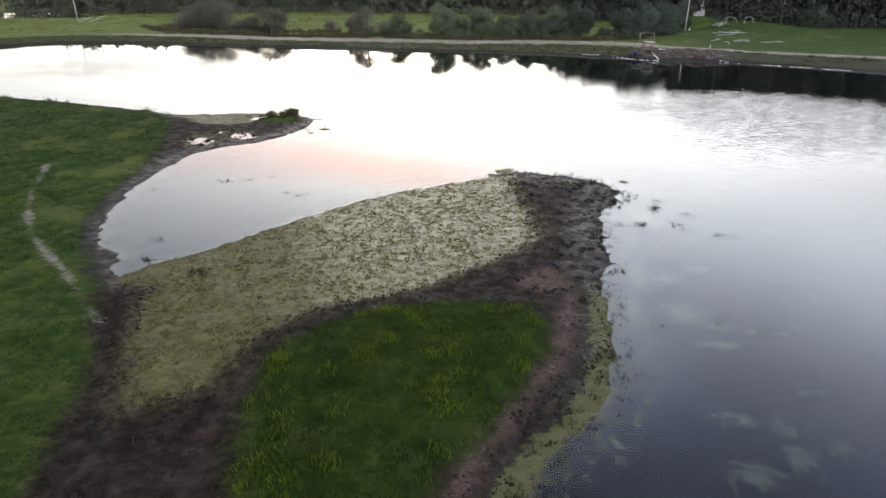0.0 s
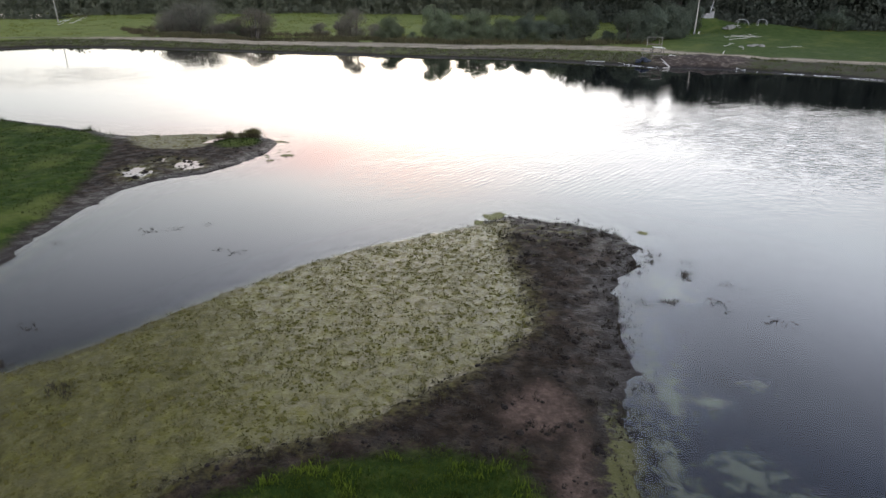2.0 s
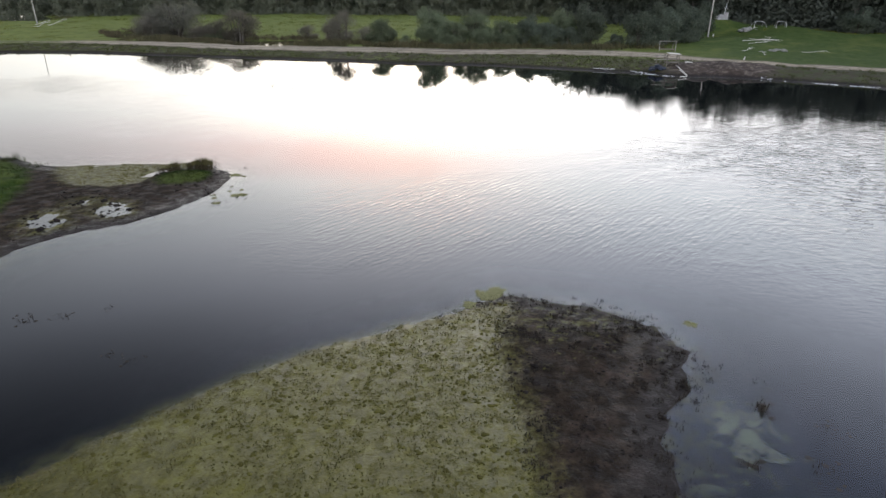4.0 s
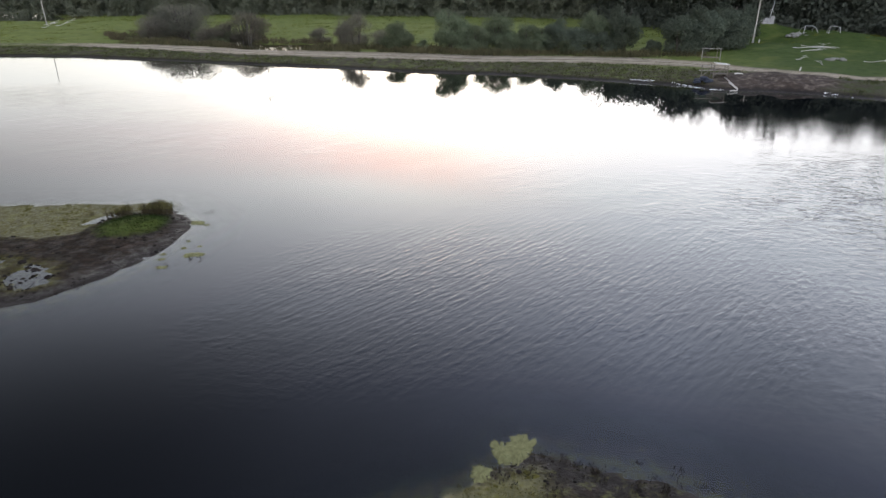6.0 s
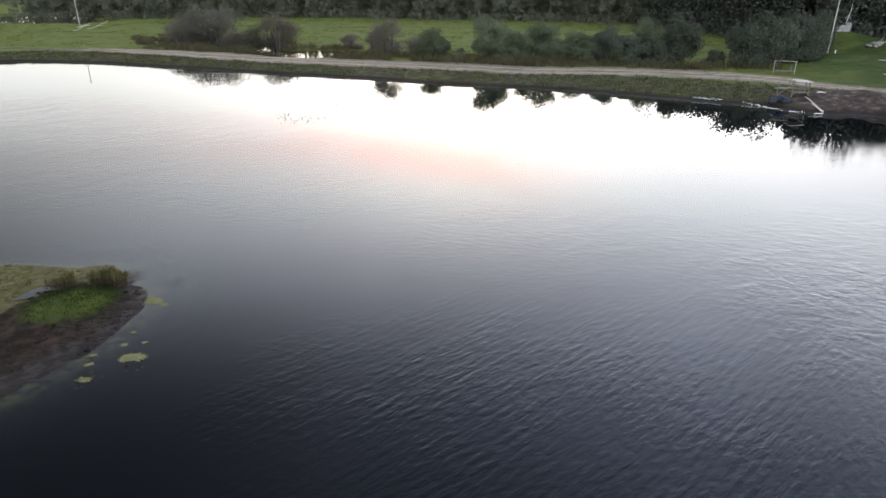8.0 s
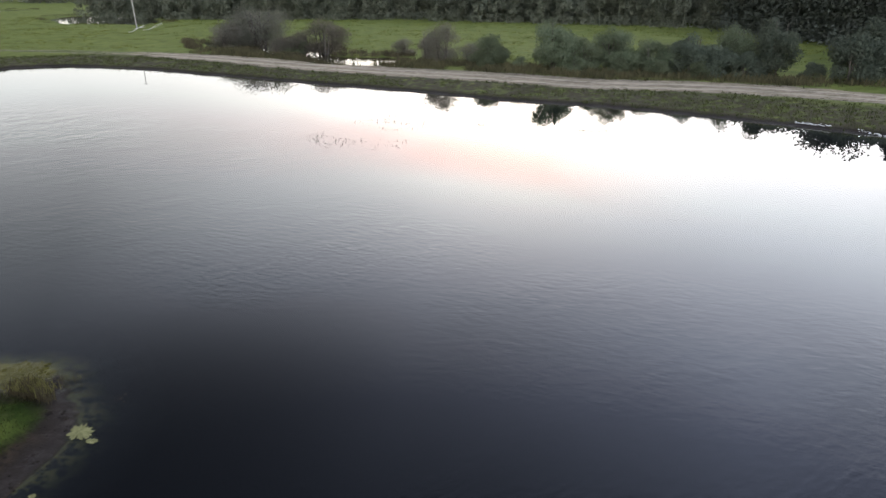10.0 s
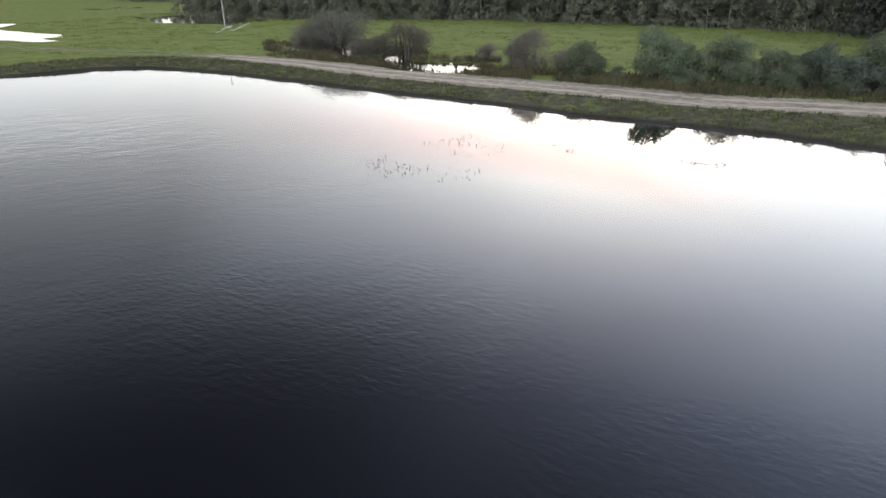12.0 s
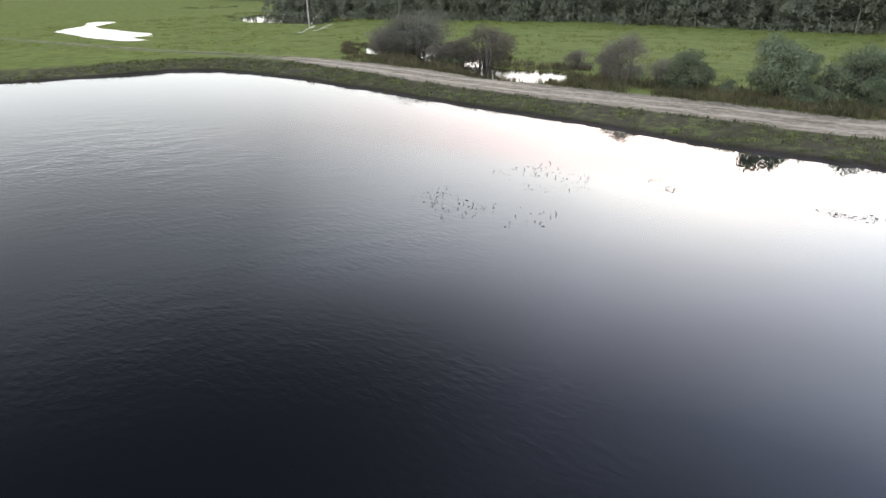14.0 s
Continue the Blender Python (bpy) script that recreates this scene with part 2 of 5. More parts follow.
def hash2(i, j, seed):
    n = (i * 374761393 + j * 668265263 + seed * 974711) & 0x7FFFFFFF
    n = ((n ^ (n >> 13)) * 1274126177) & 0x7FFFFFFF
    return ((n ^ (n >> 16)) & 0xFFFF) / 65535.0


def lumps(x, y, size, seed=0, octaves=3):
    """Smooth noise from -0.5 to 0.5, with features of about that size."""
    total, amp, norm = np.zeros(np.shape(x)), 1.0, 0.0
    for o in range(octaves):
        u, v = np.asarray(x) / size * 2 ** o + 1000, np.asarray(y) / size * 2 ** o + 1000
        i, j = np.floor(u).astype(np.int64), np.floor(v).astype(np.int64)
        fu, fv = u - i, v - j
        fu, fv = fu * fu * (3 - 2 * fu), fv * fv * (3 - 2 * fv)
        s = seed * 7 + o
        a = hash2(i, j, s) * (1 - fu) + hash2(i + 1, j, s) * fu
        b = hash2(i, j + 1, s) * (1 - fu) + hash2(i + 1, j + 1, s) * fu
        total += amp * (a * (1 - fv) + b * fv - 0.5)
        norm += amp
        amp *= 0.5
    return total / norm


def zones(x, y):
    """The lie of the land at places x, y: its height and what covers it."""
    x, y = np.asarray(x, float), np.asarray(y, float)
    far = sstep(y, 98, 112) + sstep(x, 60, 75) - sstep(y, 98, 112) * sstep(x, 60, 75)
    wob = lumps(x, y, 1.6, 1, 3) * (0.9 + 0.8 * far) + lumps(x, y, 7, 2, 2) * 0.9 + lumps(x, y, 0.55, 17, 2) * 0.7 * (1 - far)
    land = -inside_distance(LAKE, x, y) + wob * 0.7
    algae = np.maximum(inside_distance(ALGAE, x, y), inside_distance(BAR_FLAT, x, y)) + lumps(x, y, 1.2, 3) * 0.8
    island = np.maximum(inside_distance(ISLAND_GRASS, x, y), inside_distance(TIP_GRASS, x, y))
    left = inside_distance(LEFT_GRASS, x, y)
    grass_near = np.maximum(island, left) + lumps(x, y, 1.5, 4) * 1.1
    grass = np.where(far > 0.5, land - 1.3 + lumps(x, y, 4, 5) * 1.6, grass_near)
    road = line_distance(ROAD, x, y) + lumps(x, y, 3, 6) * 1.1 + 2.1 - 0.5 * np.interp(x, *zip(*ROAD_WIDE))
    # heights
    near_z = 0.05 + 0.16 * sstep(land, 0.2, 4) + 0.22 * sstep(grass_near, -0.6, 2.0) + lumps(x, y, 0.7, 7, 3) * 0.10 + lumps(x, y, 1.5, 19, 2) * 0.34 * sstep(grass_near, 0.1, 1.0) + 0.35 * sstep(left, 3, 20) + lumps(x, y, 6, 8) * 0.25 * sstep(left, 1, 6)
    flat_z = 0.022 + lumps(x, y, 0.40, 9, 2) * 0.05 + lumps(x, y, 4, 10, 2) * 0.02
    near_z += (flat_z - near_z) * sstep(algae, -0.35, 0.25)
    far_z = 0.05 + 0.34 * sstep(land, 0.15, 1.5) + 0.46 * sstep(land, 1.0, 8) + lumps(x, y, 3.5, 11) * 0.22 * sstep(land, 1, 4) + lumps(x, y, 25, 12) * 0.5 * sstep(road, 8, 30)
    hill = sum(h * np.exp(-((x - cx) / rx) ** 2 - ((y - cy) / ry) ** 2) for h, cx, cy, rx, ry in HILL)
    far_z += hill * sstep(road, 1.5, 9)
    far_z -= 0.10 * sstep(road, 2.6, 1.2)
    eroded = np.exp(-((x - 45) / 10) ** 2 - ((y - 132) / 8) ** 2)
    far_z += (0.5 + 1.5 * lumps(x, y, 2.2, 18)) * eroded * sstep(land, 0.3, 2.0)
    z = near_z + (far_z - near_z) * far
    pool, puddle = np.full(x.shape, -1e9), np.full(x.shape, -1e9)
    for outline, level in POOLS.values():
        d = inside_distance(outline, x, y) + lumps(x, y, 2.5 if level > 0.3 else 0.8, 13) * (2.2 if level > 0.3 else 1.5)
        lip = sstep(d, -3.0 if level > 0.3 else -0.7, 0.0)
        z = z + (level + 0.03 - z) * lip
        z = z - (0.25 if level > 0.3 else 0.085) * sstep(d, -0.3, 0.8) + (0.0 if level > 0.3 else 0.30) * lumps(x, y, 0.8, 41, 2) * sstep(d, -0.2, 0.3)
        pool = np.maximum(pool, d)
        if level < 0.3:
            puddle = np.maximum(puddle, d + 0.1)
    shoal = sstep(x, 3, 8) * sstep(y, 58, 46)
    bed = -0.02 + np.maximum(-1.6, land * (0.16 - 0.11 * shoal)) + lumps(x, y, 1.2, 14) * 0.07
    # pale band off the mud: weed, plus sky reflection put into its colour
    veil = np.exp(-((land + 1.3) / 1.4) ** 2) * sstep(y, 46, 40) * sstep(x, 2, 5) * 0.58
    for cx, cy, rx, ry in DROWNED_WEED:
        veil = np.maximum(veil, np.exp(-((x - cx) / rx) ** 2 - ((y - cy) / ry) ** 2))
    bed = bed + (np.minimum(bed, -0.15) * 0.5 - bed) * sstep(veil, 0.15, 0.7)
    z = np.where(land > 0, np.maximum(z, np.minimum(0.012 + land * 0.05, 0.05)), np.minimum(bed, -0.012))
    z = np.where((algae > 0) & (land > -0.2), flat_z, z)
    path = line_distance(PATH_LEFT, x, y) + lumps(x, y, 2.2, 15) * 0.7
    dry = np.minimum(line_distance(DRY_MUD, x, y), 0.9 - inside_distance(DRY_PATCH, x, y)) + lumps(x, y, 1.5, 16) * 0.9
    return dict(z=z, land=land, grass=grass, algae=algae, road=road, dry=dry, path=path, far=far, eroded=eroded, hill=hill, pool=pool, puddle=puddle, shoal=shoal, veil=veil)


def height(x, y):
    return float(zones(np.array([x], float), np.array([y], float))["z"][0])


# ---- meshes ----
class Geo:
    """Gathers vertices and faces of one mesh."""

    def __init__(self):
        self.v, self.f, self.puffs = [], [], []

    def tube(self, points, radii, sides=6, cap=True):
        pts = [Vector(p) for p in points]
        base = len(self.v)
        for i, p in enumerate(pts):
            d = (pts[min(i + 1, len(pts) - 1)] - pts[max(i - 1, 0)]).normalized()
            u = d.cross(Vector((0.3, 0.9, 0.2)) if abs(d.z) > 0.9 else Vector((0, 0, 1))).normalized()
            s = d.cross(u)
            for k in range(sides):
                a = 2 * math.pi * k / sides
                self.v.append(tuple(p + float(radii[i]) * (math.cos(a) * u + math.sin(a) * s)))
        for i in range(len(pts) - 1):
            for k in range(sides):
                a, b = base + i * sides + k, base + i * sides + (k + 1) % sides
                self.f.append((a, b, b + sides, a + sides))
        if cap:
            self.f.append(tuple(base + k for k in reversed(range(sides))))
            self.f.append(tuple(base + (len(pts) - 1) * sides + k for k in range(sides)))
        return self

    def box(self, m, sx, sy, sz, chamfer=0.0):
        """A box of that size, centred on the pose m, its long edges chamfered."""
        base, c = len(self.v), min(chamfer, sx * 0.4, sz * 0.4)
        hx, hy, hz = sx / 2, sy / 2, sz / 2
        ring = [(-hx + c, -hz), (hx - c, -hz), (hx, -hz + c), (hx, hz - c), (hx - c, hz), (-hx + c, hz), (-hx, hz - c), (-hx, -hz + c)] if c else [(-hx, -hz), (hx, -hz), (hx, hz), (-hx, hz)]
        n = len(ring)
        for yy in (-hy, hy):
            self.v += [tuple(m @ Vector((a, yy, b))) for a, b in ring]
        self.f += [(base + k, base + (k + 1) % n, base + n + (k + 1) % n, base + n + k) for k in range(n)]
        self.f += [tuple(base + k for k in reversed(range(n))), tuple(base + n + k for k in range(n))]
        return self

    def quads(self, v4, puff=None):
        """v4: an array of (n, 4, 3) corners; puff: which way each one faces out of its clump."""
        base = len(self.v)
        if puff is not None:
            self.puffs.append((base, np.repeat(puff, 4, 0)))
        self.v += v4.reshape(-1, 3).tolist()
        self.f += [(base + 4 * i, base + 4 * i + 1, base + 4 * i + 2, base + 4 * i + 3) for i in range(len(v4))]
        return self

    def mesh(self, name, material, smooth=False):
        me = bpy.data.meshes.new(name)
        me.from_pydata(self.v, [], self.f)
        me.materials.append(material)
        if self.puffs:
            out = np.zeros((len(self.v), 3), np.float32)
            for base, p in self.puffs:
                out[base:base + len(p)] = p
            me.attributes.new("puff", "FLOAT_VECTOR", "POINT").data.foreach_set("vector", out.ravel())
        if smooth:
            me.polygons.foreach_set("use_smooth", [True] * len(me.polygons))
        me.update()
        return me


def part(name, geo, material, parent, label="", smooth=False):
    ob = new(name, geo.mesh(name, material, smooth) if isinstance(geo, Geo) else geo)
    ob.parent = parent
    return tagged(ob, label) if label else ob


def leaves(centres, size, rng, flat=0.0):
    """Leaf-shaped quads of about that size round the given places."""
    n = len(centres)
    u = rng.normal(size=(n, 3))
    u[:, 2] *= 1 - flat
    u /= np.linalg.norm(u, axis=1)[:, None]
    t = rng.normal(size=(n, 3))
    v = np.cross(u, t)
    v /= np.linalg.norm(v, axis=1)[:, None]
    s = size * rng.uniform(0.6, 1.4, (n, 1))
    c = np.asarray(centres)
    return np.stack([c - u * s, c + v * s * 0.55 - u * s * 0.1, c + u * s, c - v * s * 0.5 + u * s * 0.15], 1)


# ---- materials ----
def material(name, rough=0.8):
    m = bpy.data.materials.new(name)
    m.use_nodes = True
    n = Nodes(m.node_tree)
    b = n.add("ShaderNodeBsdfPrincipled", {"Roughness": rough, "Specular IOR Level": 0.08})
    n.add("ShaderNodeOutputMaterial", {0: b.outputs[0]})
    return m, n, b


def place(n):
    return n.add("ShaderNodeNewGeometry").outputs["Position"]


def relief(n, b, h, distance, strength=1.0):
    bump = n.add("ShaderNodeBump", {"Height": h, "Distance": distance, "Strength": strength})
    n.put(b, "Normal", bump.outputs[0])


def ground_material():
    m, n, b = material("ground")
    p = place(n)
    z = n.add("ShaderNodeSeparateXYZ", {0: p}).outputs[2]
    fine, mid, broad = n.noise(p, 9.0, 5.0, 0.65), n.noise(p, 1.7, 4.0, 0.6), n.noise(p, 0.16, 3.0, 0.5)
    jag = n.math("SUBTRACT", n.noise(p, 3.4, 6.0, 0.75), 0.5)

    def mask(name, lo, hi, amp):
        return n.step(n.math("MULTIPLY_ADD", jag, amp, n.attr(name)), lo, hi)

    # mud: wet and dark by the water, dry and pinkish where it lies higher
    mud = n.ramp(mid, [(0.25, (0.0068, 0.0051, 0.0037)), (0.5, (0.0179, 0.0126, 0.0087)), (0.75, (0.0425, 0.0306, 0.0204))])
    mud = n.mix(n.math("MULTIPLY", n.step(fine, 0.62, 0.74), 0.5), mud, (0.075, 0.062, 0.053))
    mud = n.mix(n.math("MULTIPLY", n.step(n.noise(p, 0.7, 4.0, 0.7), 0.5, 0.70), 0.55), mud, (0.052, 0.034, 0.025))
    mud = n.mix(n.math("MULTIPLY", n.step(n.noise(p, 4.6, 4.0, 0.75), 0.56, 0.64), 0.8), mud, (0.008, 0.007, 0.007))
    dry = n.ramp(n.noise(p, 3.5, 6.0, 0.72), [(0.3, (0.0334, 0.0238, 0.0176)), (0.55, (0.0862, 0.0581, 0.0440)), (0.8, (0.1584, 0.1100, 0.0862))])
    col = n.mix(n.math("SUBTRACT", 1.0, mask("dry", -0.25, 0.85, 2.0)), mud, dry)
    # the bed of the lake, with drowned weed and reflected sky painted pale along the mud
    weed = n.step(n.math("MULTIPLY_ADD", n.math("SUBTRACT", n.noise(p, 2.0, 7.0, 0.74, 0.3), 0.5), 3.6, n.attr("veil")), 0.50, 1.15)
    bed = n.mix(n.math("MULTIPLY", weed, 0.95), (0.012, 0.012, 0.014), n.mix(n.noise(p, 5.0, 5.0, 0.7), (0.09, 0.098, 0.06), (0.25, 0.258, 0.17)))
    fringe = n.math("MULTIPLY", n.step(n.attr("land"), -1.6, -0.2), n.step(n.noise(p, 1.9, 4.0, 0.7), 0.42, 0.58))
    bed = n.mix(fringe, bed, n.mix(fine, (0.10, 0.095, 0.045), (0.035, 0.035, 0.018)))
    col = n.mix(n.step(z, 0.0, -0.03), col, bed)
    # weed left on the flats
    strands = n.add("ShaderNodeVectorMath", {0: p, 1: (1.0, 0.72, 1.0)}, operation="MULTIPLY").outputs[0]
    al = n.ramp(n.noise(strands, 3.2, 6.0, 0.68, 0.8), [(0.30, (0.028, 0.025, 0.012)), (0.42, (0.085, 0.080, 0.038)), (0.56, (0.150, 0.143, 0.074)), (0.68, (0.25, 0.24, 0.145))])
    al = n.mix(n.math("MULTIPLY", n.step(n.noise(p, 0.32, 3.0), 0.45, 0.68), 0.55), al, (0.145, 0.142, 0.030))
    al = n.mix(n.math("MULTIPLY", n.step(n.noise(p, 0.55, 4.0), 0.52, 0.72), 0.5), al, (0.095, 0.070, 0.048))
    al = n.mix(n.math("MULTIPLY", n.step(n.noise(strands, 1.3, 5.0, 0.7, 0.5), 0.46, 0.62), 0.6), al, (0.150, 0.145, 0.040))
    al = n.mix(n.math("MULTIPLY", n.step(n.noise(strands, 1.7, 5.0, 0.7, 1.0), 0.53, 0.68), 0.7), al, (0.050, 0.048, 0.022))
    al = n.mix(n.step(fine, 0.62, 0.74), al, (0.040, 0.035, 0.020))
    al = n.mix(n.math("MULTIPLY", n.step(n.noise(p, 6.5, 3.0, 0.6), 0.55, 0.68), 0.35), al, (0.27, 0.26, 0.17))
    # sky sheen on the flats, painted in as a paler colour
    al = n.mix(n.math("MULTIPLY", n.attr("painted_sheen"), n.math("MULTIPLY", fine, 0.5)), al, (0.26, 0.245, 0.16))
    # patchily darker and less glossy towards the west
    west_tone = n.step(n.math("MULTIPLY_ADD", n.math("SUBTRACT", n.noise(p, 0.8, 5.0, 0.7), 0.5), 1.4, n.attr("west")), 0.2, 1.0)
    al = n.mix(n.math("MULTIPLY", west_tone, 0.55), al, n.mix(n.step(n.noise(strands, 2.0, 5.0, 0.7, 0.6), 0.38, 0.64), (0.020, 0.018, 0.009), (0.104, 0.098, 0.025)))
    al = n.mix(n.math("MULTIPLY", n.step(n.noise(strands, 1.1, 5.0, 0.65, 0.6), 0.42, 0.62), 0.3), al, n.mix(fine, (0.14, 0.13, 0.08), (0.27, 0.255, 0.17)))
    matted = n.ramp(n.noise(strands, 2.6, 7.0, 0.72, 0.7), [(0.34, (0.0176, 0.0168, 0.0072)), (0.47, (0.0600, 0.0576, 0.0208)), (0.58, (0.1200, 0.1136, 0.0400)), (0.70, (0.2160, 0.2000, 0.0800))])
    al = n.mix(0.5, n.mix(1.0, al, (0.56, 0.52, 0.27), "MULTIPLY"), matted)
    al = n.mix(n.math("MULTIPLY", n.step(n.noise(p, 0.9, 4.0, 0.65), 0.50, 0.66), 0.4), al, (0.125, 0.122, 0.012))
    al = n.mix(0.35, al, n.mix(west_tone, (0.094, 0.082, 0.022), (0.066, 0.058, 0.017)))
    sodden = n.math("MULTIPLY", mask("algae", -0.6, 0.6, 2.5), n.math("MULTIPLY", n.step(n.noise(p, 2.2, 5.0, 0.7), 0.34, 0.6), n.math("MULTIPLY_ADD", west_tone, -0.6, 1.0)))
    col = n.mix(mask("algae", -1.1, 0.9, 3.6), col, al)
    # turf
    near_turf = n.ramp(n.noise(p, 1.1, 6.0, 0.72), [(0.30, (0.0115, 0.0221, 0.0041)), (0.5, (0.0246, 0.0418, 0.0074)), (0.68, (0.0541, 0.0705, 0.0139))])
    far_turf = n.ramp(n.noise(p, 0.35, 5.0, 0.7), [(0.25, (0.0545, 0.0677, 0.0179)), (0.5, (0.1015, 0.1222, 0.0310)), (0.8, (0.1692, 0.1767, 0.0526))])
    hill_turf = n.ramp(n.noise(p, 0.8, 6.0, 0.75), [(0.25, (0.0221, 0.0369, 0.0103)), (0.5, (0.0443, 0.0664, 0.0170)), (0.8, (0.0849, 0.0959, 0.0310))])
    turf = n.mix(n.attr("far"), near_turf, n.mix(n.attr("hill"), far_turf, hill_turf))
    turf = n.mix(n.math("MULTIPLY", n.step(broad, 0.5, 0.72), 0.5), turf, (0.11, 0.12, 0.032))
    turf = n.mix(n.math("MULTIPLY", n.step(mid, 0.58, 0.75), 0.45), turf, (0.080, 0.066, 0.030))
    col = n.mix(mask("grass", -0.5, 0.8, 2.6), col, turf)
    bankside = n.math("MULTIPLY", n.attr("bank"), n.step(n.noise(p, 0.8, 4.0, 0.65), 0.22, 0.58))
    col = n.mix(bankside, col, n.mix(mid, (0.028, 0.029, 0.015), (0.066, 0.054, 0.038)))
    # bare earth: the worn path, the road's shoulders, the broken bank
    earth = n.ramp(n.noise(p, 1.4, 5.0, 0.65), [(0.3, (0.11, 0.085, 0.065)), (0.55, (0.21, 0.175, 0.14)), (0.8, (0.31, 0.275, 0.235))])
    col = n.mix(n.math("MULTIPLY", n.math("SUBTRACT", 1.0, mask("path", -0.15, 0.3, 1.3)), 0.75), col, earth)
    col = n.mix(n.math("SUBTRACT", 1.0, mask("road", 1.9, 3.2, 1.6)), col, earth)
    col = n.mix(n.math("MULTIPLY", mask("eroded", 0.3, 0.62, 0.5), n.step(z, 0.0, 0.1)), col, n.ramp(n.noise(p, 0.9, 5.0, 0.7), [(0.3, (0.022, 0.017, 0.014)), (0.52, (0.062, 0.047, 0.037)), (0.72, (0.19, 0.155, 0.125))]))
    # wet rim along the water
    col = n.mix(n.math("MULTIPLY", n.math("SUBTRACT", 1.0, n.step(n.math("ABSOLUTE", n.attr("land")), 0.3, 1.7)), n.math("MULTIPLY", n.math("SUBTRACT", 1.0, n.step(n.attr("algae"), -0.4, 0.2)), n.step(z, -0.01, 0.03))), col, (0.022, 0.018, 0.016))
    # yellow-green weed stranded along the water's edge
    strand = n.step(n.math("MULTIPLY_ADD", n.math("SUBTRACT", n.noise(p, 2.4, 5.0, 0.7), 0.5), 2.4, n.attr("fringe")), 0.35, 0.8)
    col = n.mix(n.math("MULTIPLY", strand, 0.8), col, n.mix(fine, (0.13, 0.125, 0.04), (0.05, 0.05, 0.02)))
    n.put(b, "Base Color", col)
    soaked = n.math("MULTIPLY", n.math("MULTIPLY", n.attr("bare"), n.step(n.noise(p, 1.1, 5.0, 0.65), 0.42, 0.6)), n.step(z, -0.01, 0.01))
    n.put(b, "Roughness", n.math("SUBTRACT", n.math("MULTIPLY_ADD", n.step(z, 0.02, 0.25), 0.35, 0.55), n.math("MULTIPLY_ADD", sodden, 0.26, n.math("MULTIPLY", soaked, 0.22))))
    n.put(b, "Specular IOR Level", n.math("MULTIPLY_ADD", sodden, 0.19, n.math("MULTIPLY_ADD", soaked, 0.03, 0.04)))
    relief(n, b, n.math("ADD", n.math("MULTIPLY", fine, 0.5), mid), 0.12, n.math("MULTIPLY_ADD", sodden, -0.5, 0.8))
    return m


def water_material(name, ripples=True):
    m = bpy.data.materials.new(name)
    m.use_nodes = True
    n = Nodes(m.node_tree)
    p = place(n)
    turned = n.add("ShaderNodeVectorRotate", {"Vector": p, "Angle": radians(-50)}, rotation_type="Z_AXIS").outputs[0]
    trains = n.add("ShaderNodeTexWave", {"Vector": turned, "Scale": 0.62, "Distortion": 4.5, "Detail": 3.0, "Detail Scale": 1.3, "Detail Roughness": 0.6})
    trains.wave_type, trains.bands_direction, trains.wave_profile = "BANDS", "Y", "SIN"
    crests = n.noise(n.vmath("MULTIPLY", turned, (0.6, 1.9, 1.0)).outputs[0], 2.3, 2.0, 0.5, 0.4)
    crests = n.math("MULTIPLY_ADD", trains.outputs["Fac"], 0.16, crests)
    turned_back = n.add("ShaderNodeVectorRotate", {"Vector": p, "Angle": radians(10)}, rotation_type="Z_AXIS").outputs[0]
    chop = n.noise(n.vmath("MULTIPLY", turned_back, (0.8, 1.5, 1.0)).outputs[0], 1.9, 3.0, 0.55, 0.3)
    chop = n.math("MULTIPLY", chop, 1.5)
    waves = n.noise(n.vmath("MULTIPLY", turned_back, (0.60, 0.95, 1.0)).outputs[0], 1.9, 3.0, 0.6, 0.4)
    if ripples:
        patch = n.step(n.noise(p, 0.07, 4.0, 0.6), 0.30, 0.58)
        gust = n.step(n.noise(n.vmath("MULTIPLY", turned, (0.5, 1.0, 1.0)).outputs[0], 0.5, 3.0, 0.6), 0.34, 0.62)
        amount = n.math("MULTIPLY", n.attr("ripple"), n.math("MULTIPLY_ADD", n.math("MULTIPLY", patch, gust), 0.5, 0.5))
        h = n.add("ShaderNodeMix", {0: n.attr("swell"), 2: n.add("ShaderNodeMix", {0: n.attr("choppy"), 2: chop, 3: n.math("MULTIPLY", waves, 2.0)}).outputs[0], 3: crests}).outputs[0]
        h = n.math("MULTIPLY", h, amount)
    else:
        h = n.math("MULTIPLY", chop, 0.03)
    bump = n.add("ShaderNodeBump", {"Height": h, "Distance": 0.033, "Strength": 1.0})
    facing = n.add("ShaderNodeLayerWeight", {"Blend": 0.5, "Normal": bump.outputs[0]}).outputs["Facing"]
    mirror = n.math("MULTIPLY_ADD", n.math("POWER", facing, 5.0), 0.98, 0.02)
    gloss = n.add("ShaderNodeBsdfGlossy", {"Color": (1, 1, 1, 1), "Roughness": n.math("MULTIPLY_ADD", n.attr("ripple"), 0.02, 0.004) if ripples else 0.01, "Normal": bump.outputs[0]})
    murk = n.ramp(n.math("MULTIPLY", n.attr("depth"), 1.0), [(0.0, (0.86, 0.87, 0.82)), (0.22, (0.42, 0.44, 0.42)), (0.6, (0.03, 0.035, 0.04))]) if ripples else (0.25, 0.25, 0.22, 1)
    seen = n.add("ShaderNodeBsdfTransparent", {"Color": murk})
    silt = n.add("ShaderNodeBsdfDiffuse", {"Color": (0.0015, 0.002, 0.003, 1)})
    clearw = n.add("ShaderNodeAddShader", {0: seen.outputs[0], 1: silt.outputs[0]})
